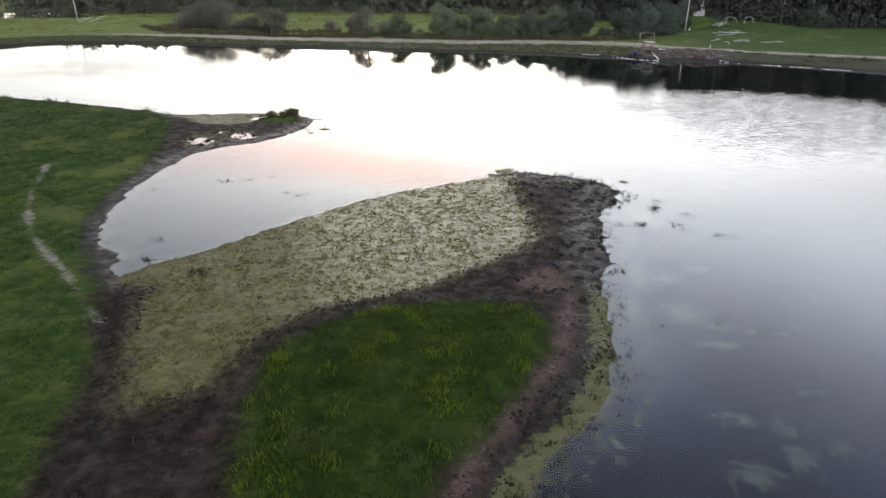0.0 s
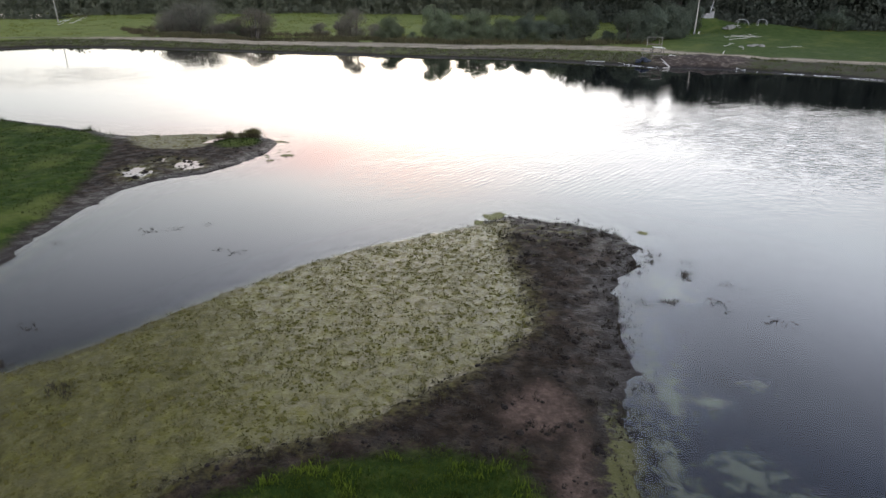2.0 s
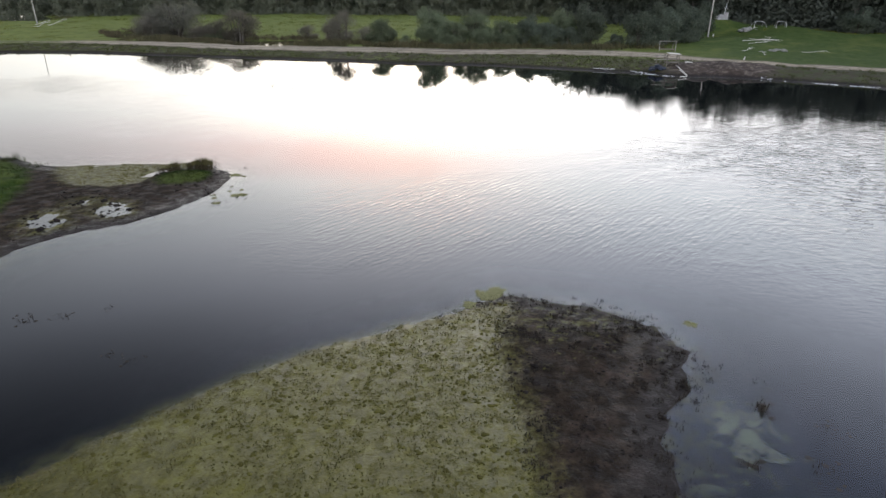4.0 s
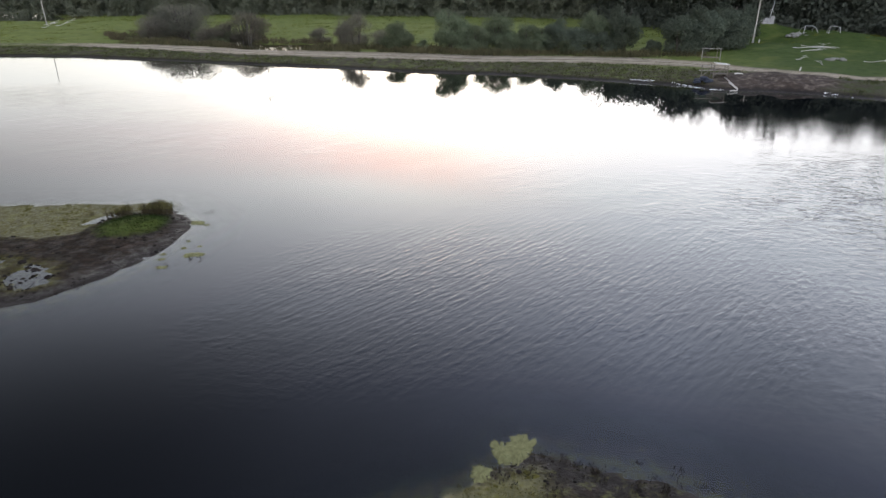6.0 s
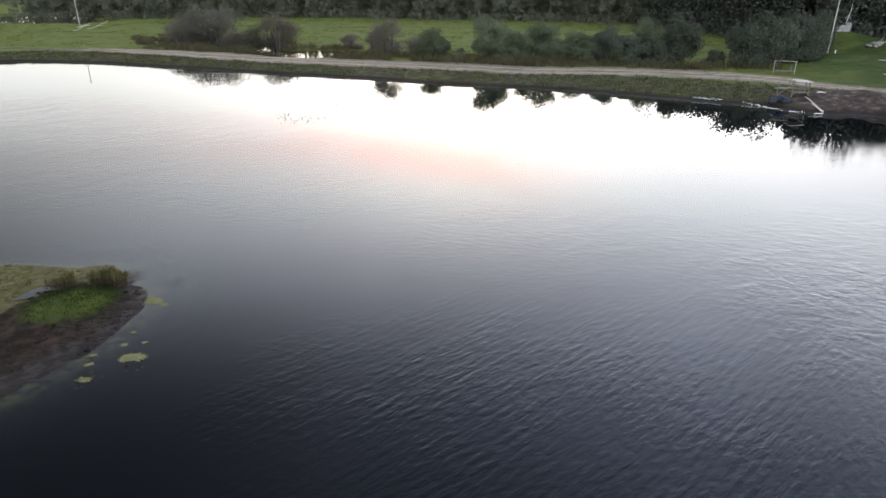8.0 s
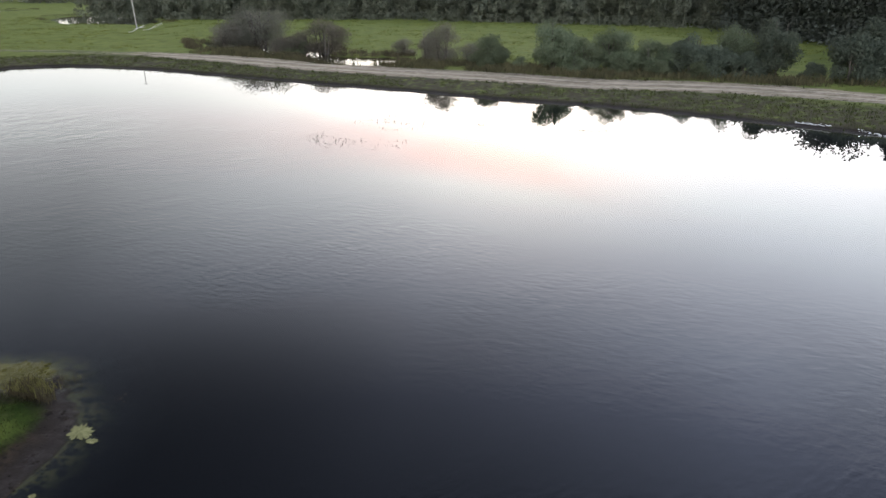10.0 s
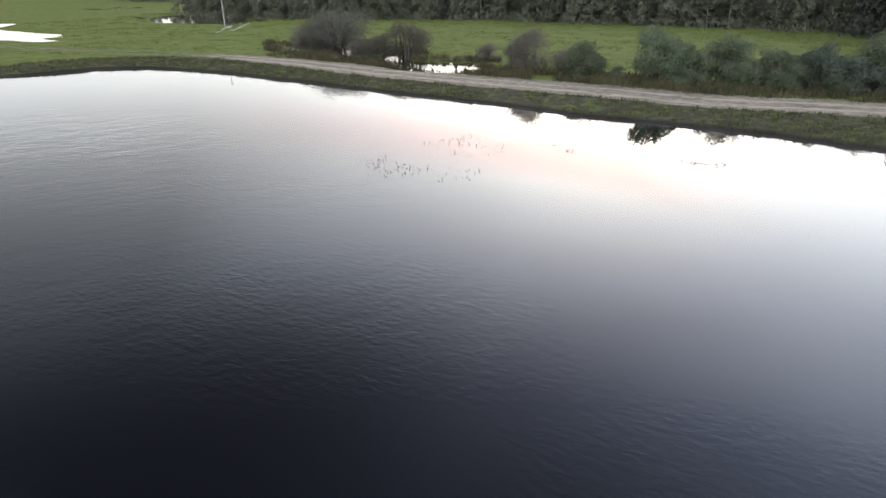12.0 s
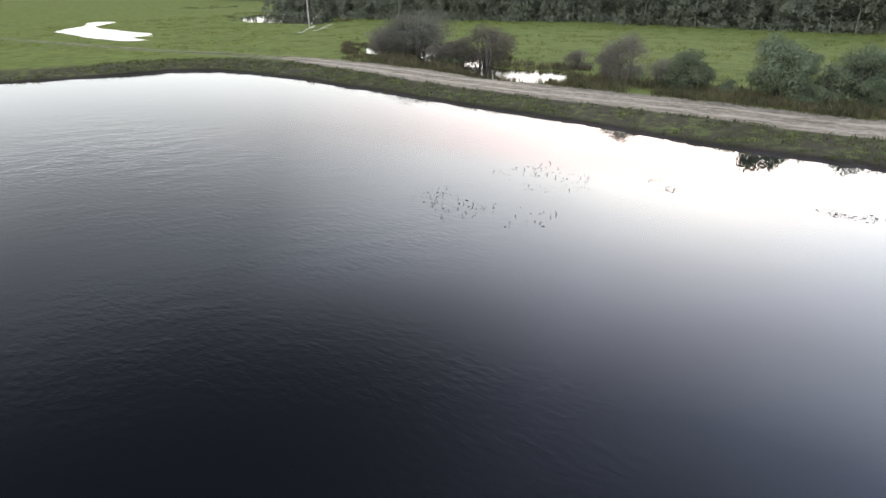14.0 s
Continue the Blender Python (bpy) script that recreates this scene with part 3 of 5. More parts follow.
    n.add("ShaderNodeOutputMaterial", {0: n.add("ShaderNodeMixShader", {0: mirror, 1: clearw.outputs[0], 2: gloss.outputs[0]}).outputs[0]})
    return m


def speckled(name, dark, light, scale=3.0, rough=0.85, island=0.0, bump=0.02, metal=0.0):
    """A rough surface between two colours, at two scales."""
    m, n, b = material(name, rough)
    p = n.add("ShaderNodeTexCoord").outputs["Object"]
    f = n.math("ADD", n.math("MULTIPLY", n.noise(p, scale, 5.0, 0.65), 0.65), n.math("MULTIPLY", n.noise(p, scale * 7, 3.0), 0.35))
    col = n.ramp(f, [(0.3, dark), (0.7, light)])
    if island:
        r = n.add("ShaderNodeNewGeometry").outputs["Random Per Island"]
        col = n.mix(1.0, col, n.ramp(r, [(0.0, (1 - island,) * 3), (1.0, (1 + island * 0.0,) * 3)]), "MULTIPLY")
    n.put(b, "Base Color", col)
    n.put(b, "Metallic", metal)
    relief(n, b, f, bump)
    return m


def leafage(name, dark, light, thin=0.4):
    m, n, b = material(name, 0.9)
    r = n.add("ShaderNodeNewGeometry").outputs["Random Per Island"]
    o = n.add("ShaderNodeObjectInfo").outputs["Random"]
    col = n.ramp(n.math("MULTIPLY_ADD", n.noise(place(n), 0.5, 3.0), 0.75, n.math("MULTIPLY", r, 0.25)), [(0.28, dark), (0.68, light)])
    col = n.mix(n.math("MULTIPLY", o, 0.7), col, n.mix(1.0, col, (0.62, 0.58, 0.54), "MULTIPLY"))
    n.put(b, "Base Color", col)
    # leaves take the light of the clump that they stand in
    out_way = n.add("ShaderNodeVectorTransform", {0: n.add("ShaderNodeAttribute", attribute_name="puff").outputs["Vector"]})
    out_way.vector_type, out_way.convert_from, out_way.convert_to = "VECTOR", "OBJECT", "WORLD"
    own = n.add("ShaderNodeVectorMath", {0: n.add("ShaderNodeNewGeometry").outputs["Normal"], 3: 0.28}, operation="SCALE").outputs[0]
    facing = n.vmath("NORMALIZE", n.vmath("ADD", out_way.outputs[0], own).outputs[0]).outputs[0]
    n.put(b, "Normal", facing)
    thin_leaf = n.add("ShaderNodeBsdfTranslucent", {"Color": col})
    out = [k for k in m.node_tree.nodes if k.type == "OUTPUT_MATERIAL"][0]
    n.put(out, 0, n.add("ShaderNodeMixShader", {0: thin, 1: b.outputs[0], 2: thin_leaf.outputs[0]}).outputs[0])
    return m


M_GROUND = ground_material()
M_WATER = water_material("lake_water")
M_POOL = water_material("pool_water", False)
M_BARK = speckled("bark", (0.035, 0.030, 0.025), (0.11, 0.095, 0.08), 6.0)
M_LEAF = leafage("willow_leaf", (0.090, 0.110, 0.064), (0.190, 0.220, 0.134), 0.5)
M_LEAF_GREY = leafage("grey_leaf", (0.150, 0.150, 0.118), (0.235, 0.230, 0.185), 0.65)
M_LEAF_DEEP = leafage("deep_leaf", (0.066, 0.082, 0.060), (0.146, 0.170, 0.122), 0.5)
M_TWIG = leafage("bare_twig", (0.150, 0.138, 0.108), (0.235, 0.215, 0.172), 0.65)
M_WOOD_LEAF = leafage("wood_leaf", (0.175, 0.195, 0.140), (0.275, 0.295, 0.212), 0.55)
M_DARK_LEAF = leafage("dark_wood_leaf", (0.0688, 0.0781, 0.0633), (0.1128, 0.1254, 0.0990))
M_BLADE = leafage("grass_blade", (0.0090, 0.0205, 0.0033), (0.0672, 0.0935, 0.0131))
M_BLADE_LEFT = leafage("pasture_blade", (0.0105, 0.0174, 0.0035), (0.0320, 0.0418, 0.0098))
M_TUSSOCK = leafage("tussock_blade", (0.0273, 0.0546, 0.0053), (0.1259, 0.1679, 0.0210))
M_BLADE_FAR = leafage("bank_blade", (0.0234, 0.0306, 0.0099), (0.0720, 0.0810, 0.0252))
M_REED = leafage("brown_reed", (0.040, 0.034, 0.020), (0.105, 0.088, 0.052))
M_PLUME = leafage("rush_plume", (0.0744, 0.0713, 0.0223), (0.1860, 0.1767, 0.0682), 0.5)
M_BLADE_FIELD = leafage("meadow_blade", (0.062, 0.080, 0.014), (0.17, 0.18, 0.042))
M_FIBRE = leafage("algae_fibre", (0.0455, 0.0399, 0.0108), (0.1690, 0.1500, 0.0624), 0.25)
M_RUSH = leafage("rush", (0.035, 0.035, 0.018), (0.13, 0.115, 0.06))
M_WEED = speckled("water_weed", (0.012, 0.010, 0.009), (0.045, 0.036, 0.026), 5.0, 0.6)
M_CLOD = speckled("mud_clod", (0.006, 0.005, 0.005), (0.030, 0.023, 0.018), 4.0, 0.8, 0.5)
M_ALGAE = speckled("algae_clump", (0.0418, 0.0362, 0.0090), (0.1149, 0.1037, 0.0268), 1.2, 0.95, 0.35)
M_TIMBER = speckled("weathered_timber", (0.20, 0.18, 0.15), (0.44, 0.41, 0.36), 4.0)
M_WEATHERED = speckled("grey_timber", (0.13, 0.12, 0.10), (0.28, 0.26, 0.23), 4.0)
M_DARKWOOD = speckled("dark_timber", (0.06, 0.05, 0.04), (0.17, 0.15, 0.125), 4.0)
M_PALEWOOD = speckled("peeled_log", (0.34, 0.31, 0.27), (0.60, 0.57, 0.51), 3.0)
M_BOUGH = speckled("bleached_bough", (0.30, 0.28, 0.25), (0.58, 0.56, 0.51), 3.0)
M_CONCRETE = speckled("old_concrete", (0.13, 0.125, 0.12), (0.30, 0.29, 0.275), 1.5)
M_PIPE = speckled("painted_pipe", (0.20, 0.20, 0.19), (0.40, 0.40, 0.38), 3.0, 0.5)
M_STONE = speckled("field_stone", (0.10, 0.10, 0.085), (0.24, 0.23, 0.205), 2.0)
M_FLOAT = speckled("floating_algae", (0.075, 0.075, 0.028), (0.215, 0.205, 0.098), 5.0, 0.8)
M_TARP = speckled("wet_debris", (0.010, 0.012, 0.018), (0.040, 0.045, 0.060), 3.0, 0.6, 0.3)
M_FOAM = speckled("drift_foam", (0.45, 0.44, 0.41), (0.75, 0.74, 0.71), 2.0, 0.7, 0.3)


# ---- ground and water ----
def axis(*stretches):
    out = []
    for a, b, s in stretches:
        out += list(np.arange(a, b, s))
    return np.array(out + [stretches[-1][1]])


def grid_mesh(name, xs, ys, z, mat, attributes):
    nx, ny = len(xs), len(ys)
    X, Y = np.meshgrid(xs, ys)
    me = bpy.data.meshes.new(name)
    co = np.stack([X, Y, z], -1).reshape(-1, 3).astype(np.float32)
    a = (np.arange(nx - 1)[None, :] + np.arange(ny - 1)[:, None] * nx).ravel()
    quads = np.stack([a, a + 1, a + nx + 1, a + nx], 1).astype(np.int32)
    me.vertices.add(len(co)), me.loops.add(quads.size), me.polygons.add(len(quads))
    me.vertices.foreach_set("co", co.ravel())
    me.loops.foreach_set("vertex_index", quads.ravel())
    me.polygons.foreach_set("loop_start", np.arange(0, quads.size, 4, dtype=np.int32))
    me.polygons.foreach_set("use_smooth", np.ones(len(quads), bool))
    for key, values in attributes.items():
        me.attributes.new(key, "FLOAT", "POINT").data.foreach_set("value", values.ravel().astype(np.float32))
    me.update(calc_edges=True)
    me.materials.append(mat)
    return new(name, me)


xs = axis((-4000, -1000, 500), (-1000, -300, 50), (-300, -140, 5), (-140, -38, 1.0), (-38, 18, 0.27), (18, 100, 0.8), (100, 300, 8), (300, 1000, 70), (1000, 4001, 500))
ys = axis((-3000, -500, 500), (-500, -60, 40), (-60, 10, 3), (10, 56, 0.27), (56, 82, 0.4), (82, 118, 1.5), (118, 215, 0.75), (215, 330, 3), (330, 1000, 30), (1000, 5001, 500))
GX, GY = np.meshgrid(xs, ys)
Z = zones(GX, GY)
bank = Z["far"] * sstep(Z["land"], 0.3, 1.2) * sstep(Z["road"], 1.5, 2.6) * sstep(Z["land"], 17, 9)
# where the sheen of the sky is painted on the flats
painted_sheen = np.maximum(np.exp(-((GX - 2) / 6) ** 2 - ((GY - 47) / 9) ** 2), 0.75 * np.exp(-((GX + 24) / 8) ** 2 - ((GY - 70) / 8) ** 2))
fringe = np.maximum(np.exp(-((Z["land"] - 0.4) / 0.7) ** 2) * sstep(GY, 34, 28) * sstep(GX, 0.5, 2), 0.42 * np.exp(-((GX - 8) / 6) ** 2 - ((GY - 49) / 4) ** 2))
bare = sstep(Z["grass"], 0.2, -0.4) * sstep(Z["algae"], 0.2, -0.3) * sstep(Z["dry"], 0.4, 1.4) * (1 - Z["far"]) * sstep(Z["path"], 0.5, 1.2)
ground = grid_mesh("ground", xs, ys, Z["z"], M_GROUND,
                   dict(grass=Z["grass"], algae=np.maximum(Z["algae"], Z["puddle"]), road=Z["road"], dry=Z["dry"], path=Z["path"], far=Z["far"], eroded=Z["eroded"], land=Z["land"], bank=bank, shoal=Z["shoal"], veil=Z["veil"], painted_sheen=painted_sheen, fringe=fringe, bare=bare, west=sstep(GX + 0.25 * (GY - 25), -1.0, -9.0), hill=np.maximum(sstep(Z["hill"], 0.1, 0.7), sstep(GX, 38, 58) * sstep(GY, 215, 190)) * Z["far"]))
tagged(ground, "green meadow and dark wet mud shore with drying algae", "ground", kind="structure")

wx, wy = axis((-150, -40, 2.0), (-40, 24, 0.5), (24, 106, 2.0)), axis((-64, 12, 2.0), (12, 82, 0.5), (82, 172, 1.5))
WX, WY = np.meshgrid(wx, wy)
wind = np.maximum.reduce([k * np.exp(-(((WX - cx) / rx) ** 2 + ((WY - cy) / ry) ** 2) ** 2) for k, cx, cy, rx, ry in
                          [(1.4, 35, 71, 23, 21), (0.2, 44, 100, 36, 14), (0.9, 10, 64, 20, 12), (0.36, -24, 93, 22, 11), (0.42, -40, 112, 22, 14), (0.75, -66, 117, 26, 16), (0.30, 8, 84, 17, 9), (0.07, -20, 100, 50, 40)]])
# long slanting crests off the spit, short chop further out
swell = np.exp(-(((WX - 7) / 18) ** 2 + ((WY - 65) / 14) ** 2) ** 2)
choppy = np.exp(-(((WX - 35) / 26) ** 2 + ((WY - 74) / 26) ** 2) ** 2)
WZ = zones(WX, WY)
ripple = np.clip(wind - 0.02, 0, 1.5) * sstep(-WZ["land"], 1.0, 10)
lake = grid_mesh("water", wx, wy, np.zeros_like(WX), M_WATER, dict(ripple=ripple, swell=swell, choppy=choppy, depth=np.clip(-WZ["z"], 0, 2)))
tagged(lake, "dark lake water mirroring a pale evening sky", "lake", kind="structure")


def pool(name, outline, level):
    me = bpy.data.meshes.new(name)
    c = np.mean(outline, 0)
    ring = [tuple(c + (np.array(p) - c) * 1.12) for p in outline]
    bm = bmesh.new()
    bm.faces.new([bm.verts.new((a, b, level)) for a, b in ring])
    bmesh.ops.triangulate(bm, faces=bm.faces[:])
    bmesh.ops.recalc_face_normals(bm, faces=bm.faces[:])
    bm.to_mesh(me), bm.free()
    me.materials.append(M_POOL)
    return tagged(new(name, me), "shallow still pool reflecting the pale sky", "pool", "pools in the meadow", "structure")


for outline, level in POOLS.values():
    pool("pool", outline, level)


def road_material():
    m, n, b = material("gravel_road", 0.9)
    p = place(n)
    col = n.ramp(n.noise(p, 1.1, 5.0, 0.65), [(0.3, (0.1581, 0.1265, 0.0893)), (0.55, (0.2883, 0.2399, 0.1767)), (0.8, (0.4092, 0.3534, 0.2697))])
    across = n.attr("across")
    ruts = n.math("ABSOLUTE", n.math("SUBTRACT", n.math("ABSOLUTE", across), 0.42))
    rut = n.math("SUBTRACT", 1.0, n.step(n.math("MULTIPLY_ADD", n.math("SUBTRACT", n.noise(p, 0.5, 3.0), 0.5), 0.25, ruts), 0.05, 0.22))
    col = n.mix(n.math("MULTIPLY", rut, 0.45), col, (0.50, 0.43, 0.345))
    col = n.mix(n.math("MULTIPLY", n.step(n.noise(n.add("ShaderNodeMapping", {"Vector": p, "Rotation": (0, 0, radians(16)), "Scale": (0.35, 1.6, 1.0)}).outputs[0], 0.55, 5.0, 0.75), 0.52, 0.60), 0.8), col, (0.105, 0.092, 0.058))
    # it fades into faint wheel marks in the meadow
    worn = n.math("MULTIPLY_ADD", rut, 0.25, n.step(n.add("ShaderNodeSeparateXYZ", {0: p}).outputs[0], -112, -70))
    worn = n.step(n.math("MULTIPLY_ADD", n.math("SUBTRACT", n.noise(p, 0.5, 4.0, 0.7), 0.5), 1.2, worn), 0.25, 0.75)
    col = n.mix(worn, n.ramp(n.noise(p, 0.5, 5.0, 0.7), [(0.3, (0.050, 0.058, 0.024)), (0.7, (0.115, 0.122, 0.048))]), n.mix(1.0, col, (0.88, 0.87, 0.84), "MULTIPLY"))
    n.put(b, "Base Color", col)
    relief(n, b, n.noise(p, 4.0, 5.0, 0.7), 0.06)
    return m


def road():
    """A worn gravel track laid on the bank, with ragged verges."""
    pts = [Vector((*p, 0)) for p in ROAD]
    line = []
    for i in range(len(pts) - 1):
        p0, p1, p2, p3 = pts[max(i - 1, 0)], pts[i], pts[i + 1], pts[min(i + 2, len(pts) - 1)]
        steps = max(2, int((p2 - p1).length / 1.0))
        for k in range(steps):
            t = k / steps
            line.append(0.5 * ((2 * p1) + (p2 - p0) * t + (2 * p0 - 5 * p1 + 4 * p2 - p3) * t * t + (3 * p1 - p0 - 3 * p2 + p3) * t ** 3))
    rows, across = [], np.linspace(-1, 1, 13)
    for i, p in enumerate(line):
        d = (line[min(i + 1, len(line) - 1)] - line[max(i - 1, 0)]).normalized()
        side_way = Vector((d.y, -d.x, 0))
        half = 0.5 * float(np.interp(p.x, *zip(*ROAD_WIDE)))
        left = half * (1 + 0.35 * float(lumps(p.x, p.y, 5, 31)))
        right = half * (1 + 0.35 * float(lumps(p.x, p.y, 5, 32)))
        rows.append([p + side_way * (a * (right if a > 0 else left)) for a in across])
    P = np.array([[tuple(q) for q in r] for r in rows])
    zz = zones(P[..., 0], P[..., 1])["z"] + 0.05 - 0.035 * np.abs(across)[None, :] ** 4
    P[..., 2] = zz
    ny, nx = zz.shape
    geo = Geo()
    geo.v = P.reshape(-1, 3).tolist()
    geo.f = [(j * nx + i, j * nx + i + 1, (j + 1) * nx + i + 1, (j + 1) * nx + i) for j in range(ny - 1) for i in range(nx - 1)]
    me = geo.mesh("road", road_material(), True)
    me.attributes.new("across", "FLOAT", "POINT").data.foreach_set("value", np.tile(across, ny).astype(np.float32))
    return tagged(new("road", me), "pale rutted gravel track along the lake bank", "road", kind="structure")


road()


# ---- trees and bushes ----
def tree(name, seed, high, wide, leaf_mat, n_leaves, leaf, label, lobes=14, low=0.12, loose=0.45, stems=3, thin=0.0):
    """A leafy tree: tapered stems with limbs, and a crown of small leaves in uneven clumps."""
    rng = np.random.default_rng(seed)
    top = tagged(new(name), label, "tree" if high > 6.5 else "bush")
    centres = []
    for i in range(lobes):
        a, r = rng.uniform(0, 2 * math.pi), math.sqrt(rng.uniform(0, 1)) * 0.36 * wide
        zc = high * (low + 0.10 + (0.80 - low) * rng.uniform(0, 1) ** 0.85 * (1 - 0.35 * (r / (0.36 * wide)) ** 2))
        centres.append((r * math.cos(a), r * math.sin(a), zc, rng.uniform(0.13, 0.24) * wide))
    wood = Geo()
    for s in range(stems):
        a = 2 * math.pi * s / stems + rng.uniform(-0.4, 0.4)
        sx, sy = 0.12 * stems * math.cos(a), 0.12 * stems * math.sin(a)
        pts = [(sx + (0.10 * wide * math.cos(a) + rng.normal(0, 0.06)) * t, sy + (0.10 * wide * math.sin(a) + rng.normal(0, 0.06)) * t, -0.15 + t * high * 0.85) for t in np.linspace(0, 1, 6)]
        wood.tube(pts, [0.024 * high * (1 - 0.85 * t) for t in np.linspace(0, 1, 6)], 6)
        for cx, cy, cz, cr in centres[s::stems]:
            t = min(0.85, max(0.1, cz / high - 0.22))
            k = t * 5
            i0 = int(k)
            base = Vector(pts[i0]).lerp(Vector(pts[min(i0 + 1, 5)]), k - i0)
            tip = Vector((cx, cy, cz))
            bend = base.lerp(tip, 0.5) + Vector((rng.normal(0, 0.15), rng.normal(0, 0.15), 0.06 * high))
            wood.tube([base, bend, tip], [0.010 * high, 0.006 * high, 0.002 * high], 5, False)
    part("trunk", wood, M_BARK, top)
    c = np.array(centres)
    which = rng.choice(len(c), n_leaves, p=c[:, 3] ** 2 / np.sum(c[:, 3] ** 2))
    d = rng.normal(size=(n_leaves, 3))
    d /= np.linalg.norm(d, axis=1)[:, None]
    r = c[which, 3] * (rng.uniform(0, 1, n_leaves) ** loose) * rng.choice([1.0, 1.25], n_leaves, p=[0.88, 0.12])
    pos = c[which, :3] + d * r[:, None] * np.array([1, 1, 0.85])
    keep = (pos[:, 2] > low * high * 0.35) & (rng.uniform(size=n_leaves) > thin * np.clip(pos[:, 2] / high, 0, 1) ** 1.2)
    pos, d = pos[keep], d[keep]
    body = (pos - np.array([0, 0, 0.35 * high])) / (0.5 * wide)
    puff = d + body * 0.9 + np.array([0, 0, 0.25])
    crown = Geo().quads(leaves(pos, leaf, rng), puff / np.linalg.norm(puff, axis=1)[:, None])
    part("crown", crown, leaf_mat, top)
    return top


def stand(ob, x, y, turn=0.0, s=1.0, sz=None):
    ob.matrix_basis = pose(x, y, height(x, y) - 0.05, 0, 0, turn) @ Matrix.Diagonal((s, s, sz or s, 1))
    return ob


LAB_W = "grey-green leafy willow bush beside the gravel track"
round_bush = stand(tree("willow_bush", 11, 5.8, 8.0, M_LEAF, 8000, 0.17, LAB_W, 20, 0.0), -14.6, 174.2, 0, 1.0, 0.95)
tall_bush = stand(tree("willow_tree", 12, 9.0, 9.0, M_LEAF, 11000, 0.18, "tall grey-green willow beside the gravel track", 26, 0.0), -3.4, 171.6, 0, 0.85, 1.04)
stand(tree("willow_tree", 13, 9.6, 12.0, M_LEAF, 13000, 0.18, "broad grey-green willow beside the gravel track", 32, 0.0), 25.6, 173.0, 0, 0.55, 0.84)
sparse = stand(tree("bare_bush", 14, 7.2, 8.0, M_TWIG, 10000, 0.12, "thin brownish bush with few leaves beside the track", 20, 0.0, 0.5, 6, 0.5), -23.8, 177.5)
big_grey = stand(tree("willow_tree", 15, 11.5, 16.0, M_LEAF_GREY, 24000, 0.14, "large grey half-bare willow standing over marshy pools", 46, 0.0, 0.5, 6, 0.35), -71.5, 201.0, 0, 1.15, 0.85)


def more(src, *spots):
    for x, y, turn, s, sz in spots:
        copy_thing(src, pose(x, y, height(x, y) - 0.05, 0, 0, turn) @ Matrix.Diagonal((s, s, sz, 1)) @ Matrix.Diagonal((1 / src.scale.x, 1 / src.scale.y, 1 / src.scale.z, 1)))


deep_bush = stand(tree("willow_bush", 16, 6.0, 8.0, M_LEAF_DEEP, 9000, 0.17, "dark green willow bush beside the gravel track", 18, 0.0), 21.8, 169.0, 0, 1.0, 0.76)
deep_tree = stand(tree("willow_tree", 17, 9.2, 9.0, M_LEAF_DEEP, 11000, 0.18, "tall dark green willow behind the gravel track", 24, 0.0), 30.8, 170.0, 0, 0.92, 1.06)
more(round_bush, (2.4, 170.6, 70, 0.8, 0.86), (12.0, 170.5, 150, 0.95, 0.92), (8.6, 170.4, 20, 0.7, 0.66), (-9.0, 173.8, 190, 0.4, 0.35), (-57.5, 188.5, 130, 0.8, 0.6), (7.4, 168.6, 10, 0.55, 0.5), (13.8, 167.6, 260, 0.5, 0.42), (0.6, 168.8, 100, 0.5, 0.45), (19.2, 166.2, 330, 0.5, 0.45))
more(deep_bush, (26.0, 167.0, 110, 0.75, 0.64), (40.4, 165.5, 85, 0.95, 1.12), (46.2, 167.0, 220, 1.1, 1.2), (50.5, 170.5, 45, 1.1, 1.15), (54.0, 175.0, 300, 0.8, 0.8), (36.0, 168.5, 320, 0.5, 0.4))
more(tall_bush, (6.2, 172.0, 95, 0.72, 0.92), (-0.4, 192.5, 160, 0.6, 0.5), (15.4, 171.5, 250, 0.55, 0.6))
more(deep_tree, (18.6, 169.2, 300, 0.85, 0.79), (50.5, 186.5, 70, 1.1, 1.0), (55.0, 181.5, 30, 1.2, 1.02), (61.0, 192.0, 140, 1.1, 0.9), (92.5, 180.0, 200, 1.0, 0.72))
more(sparse, (-52.0, 191.5, 160, 1.5, 1.0), (-57.0, 190.0, 20, 1.2, 0.7), (-77.0, 196.0, 100, 1.2, 0.8), (-27.5, 182.5, 250, 0.7, 0.6), (-18.8, 179.5, 60, 0.7, 0.5), (-34.5, 190.5, 310, 0.7, 0.45), (-61.0, 188.5, 80, 0.8, 0.5))
more(big_grey, (-79.5, 206.0, 110, 0.75, 0.5))


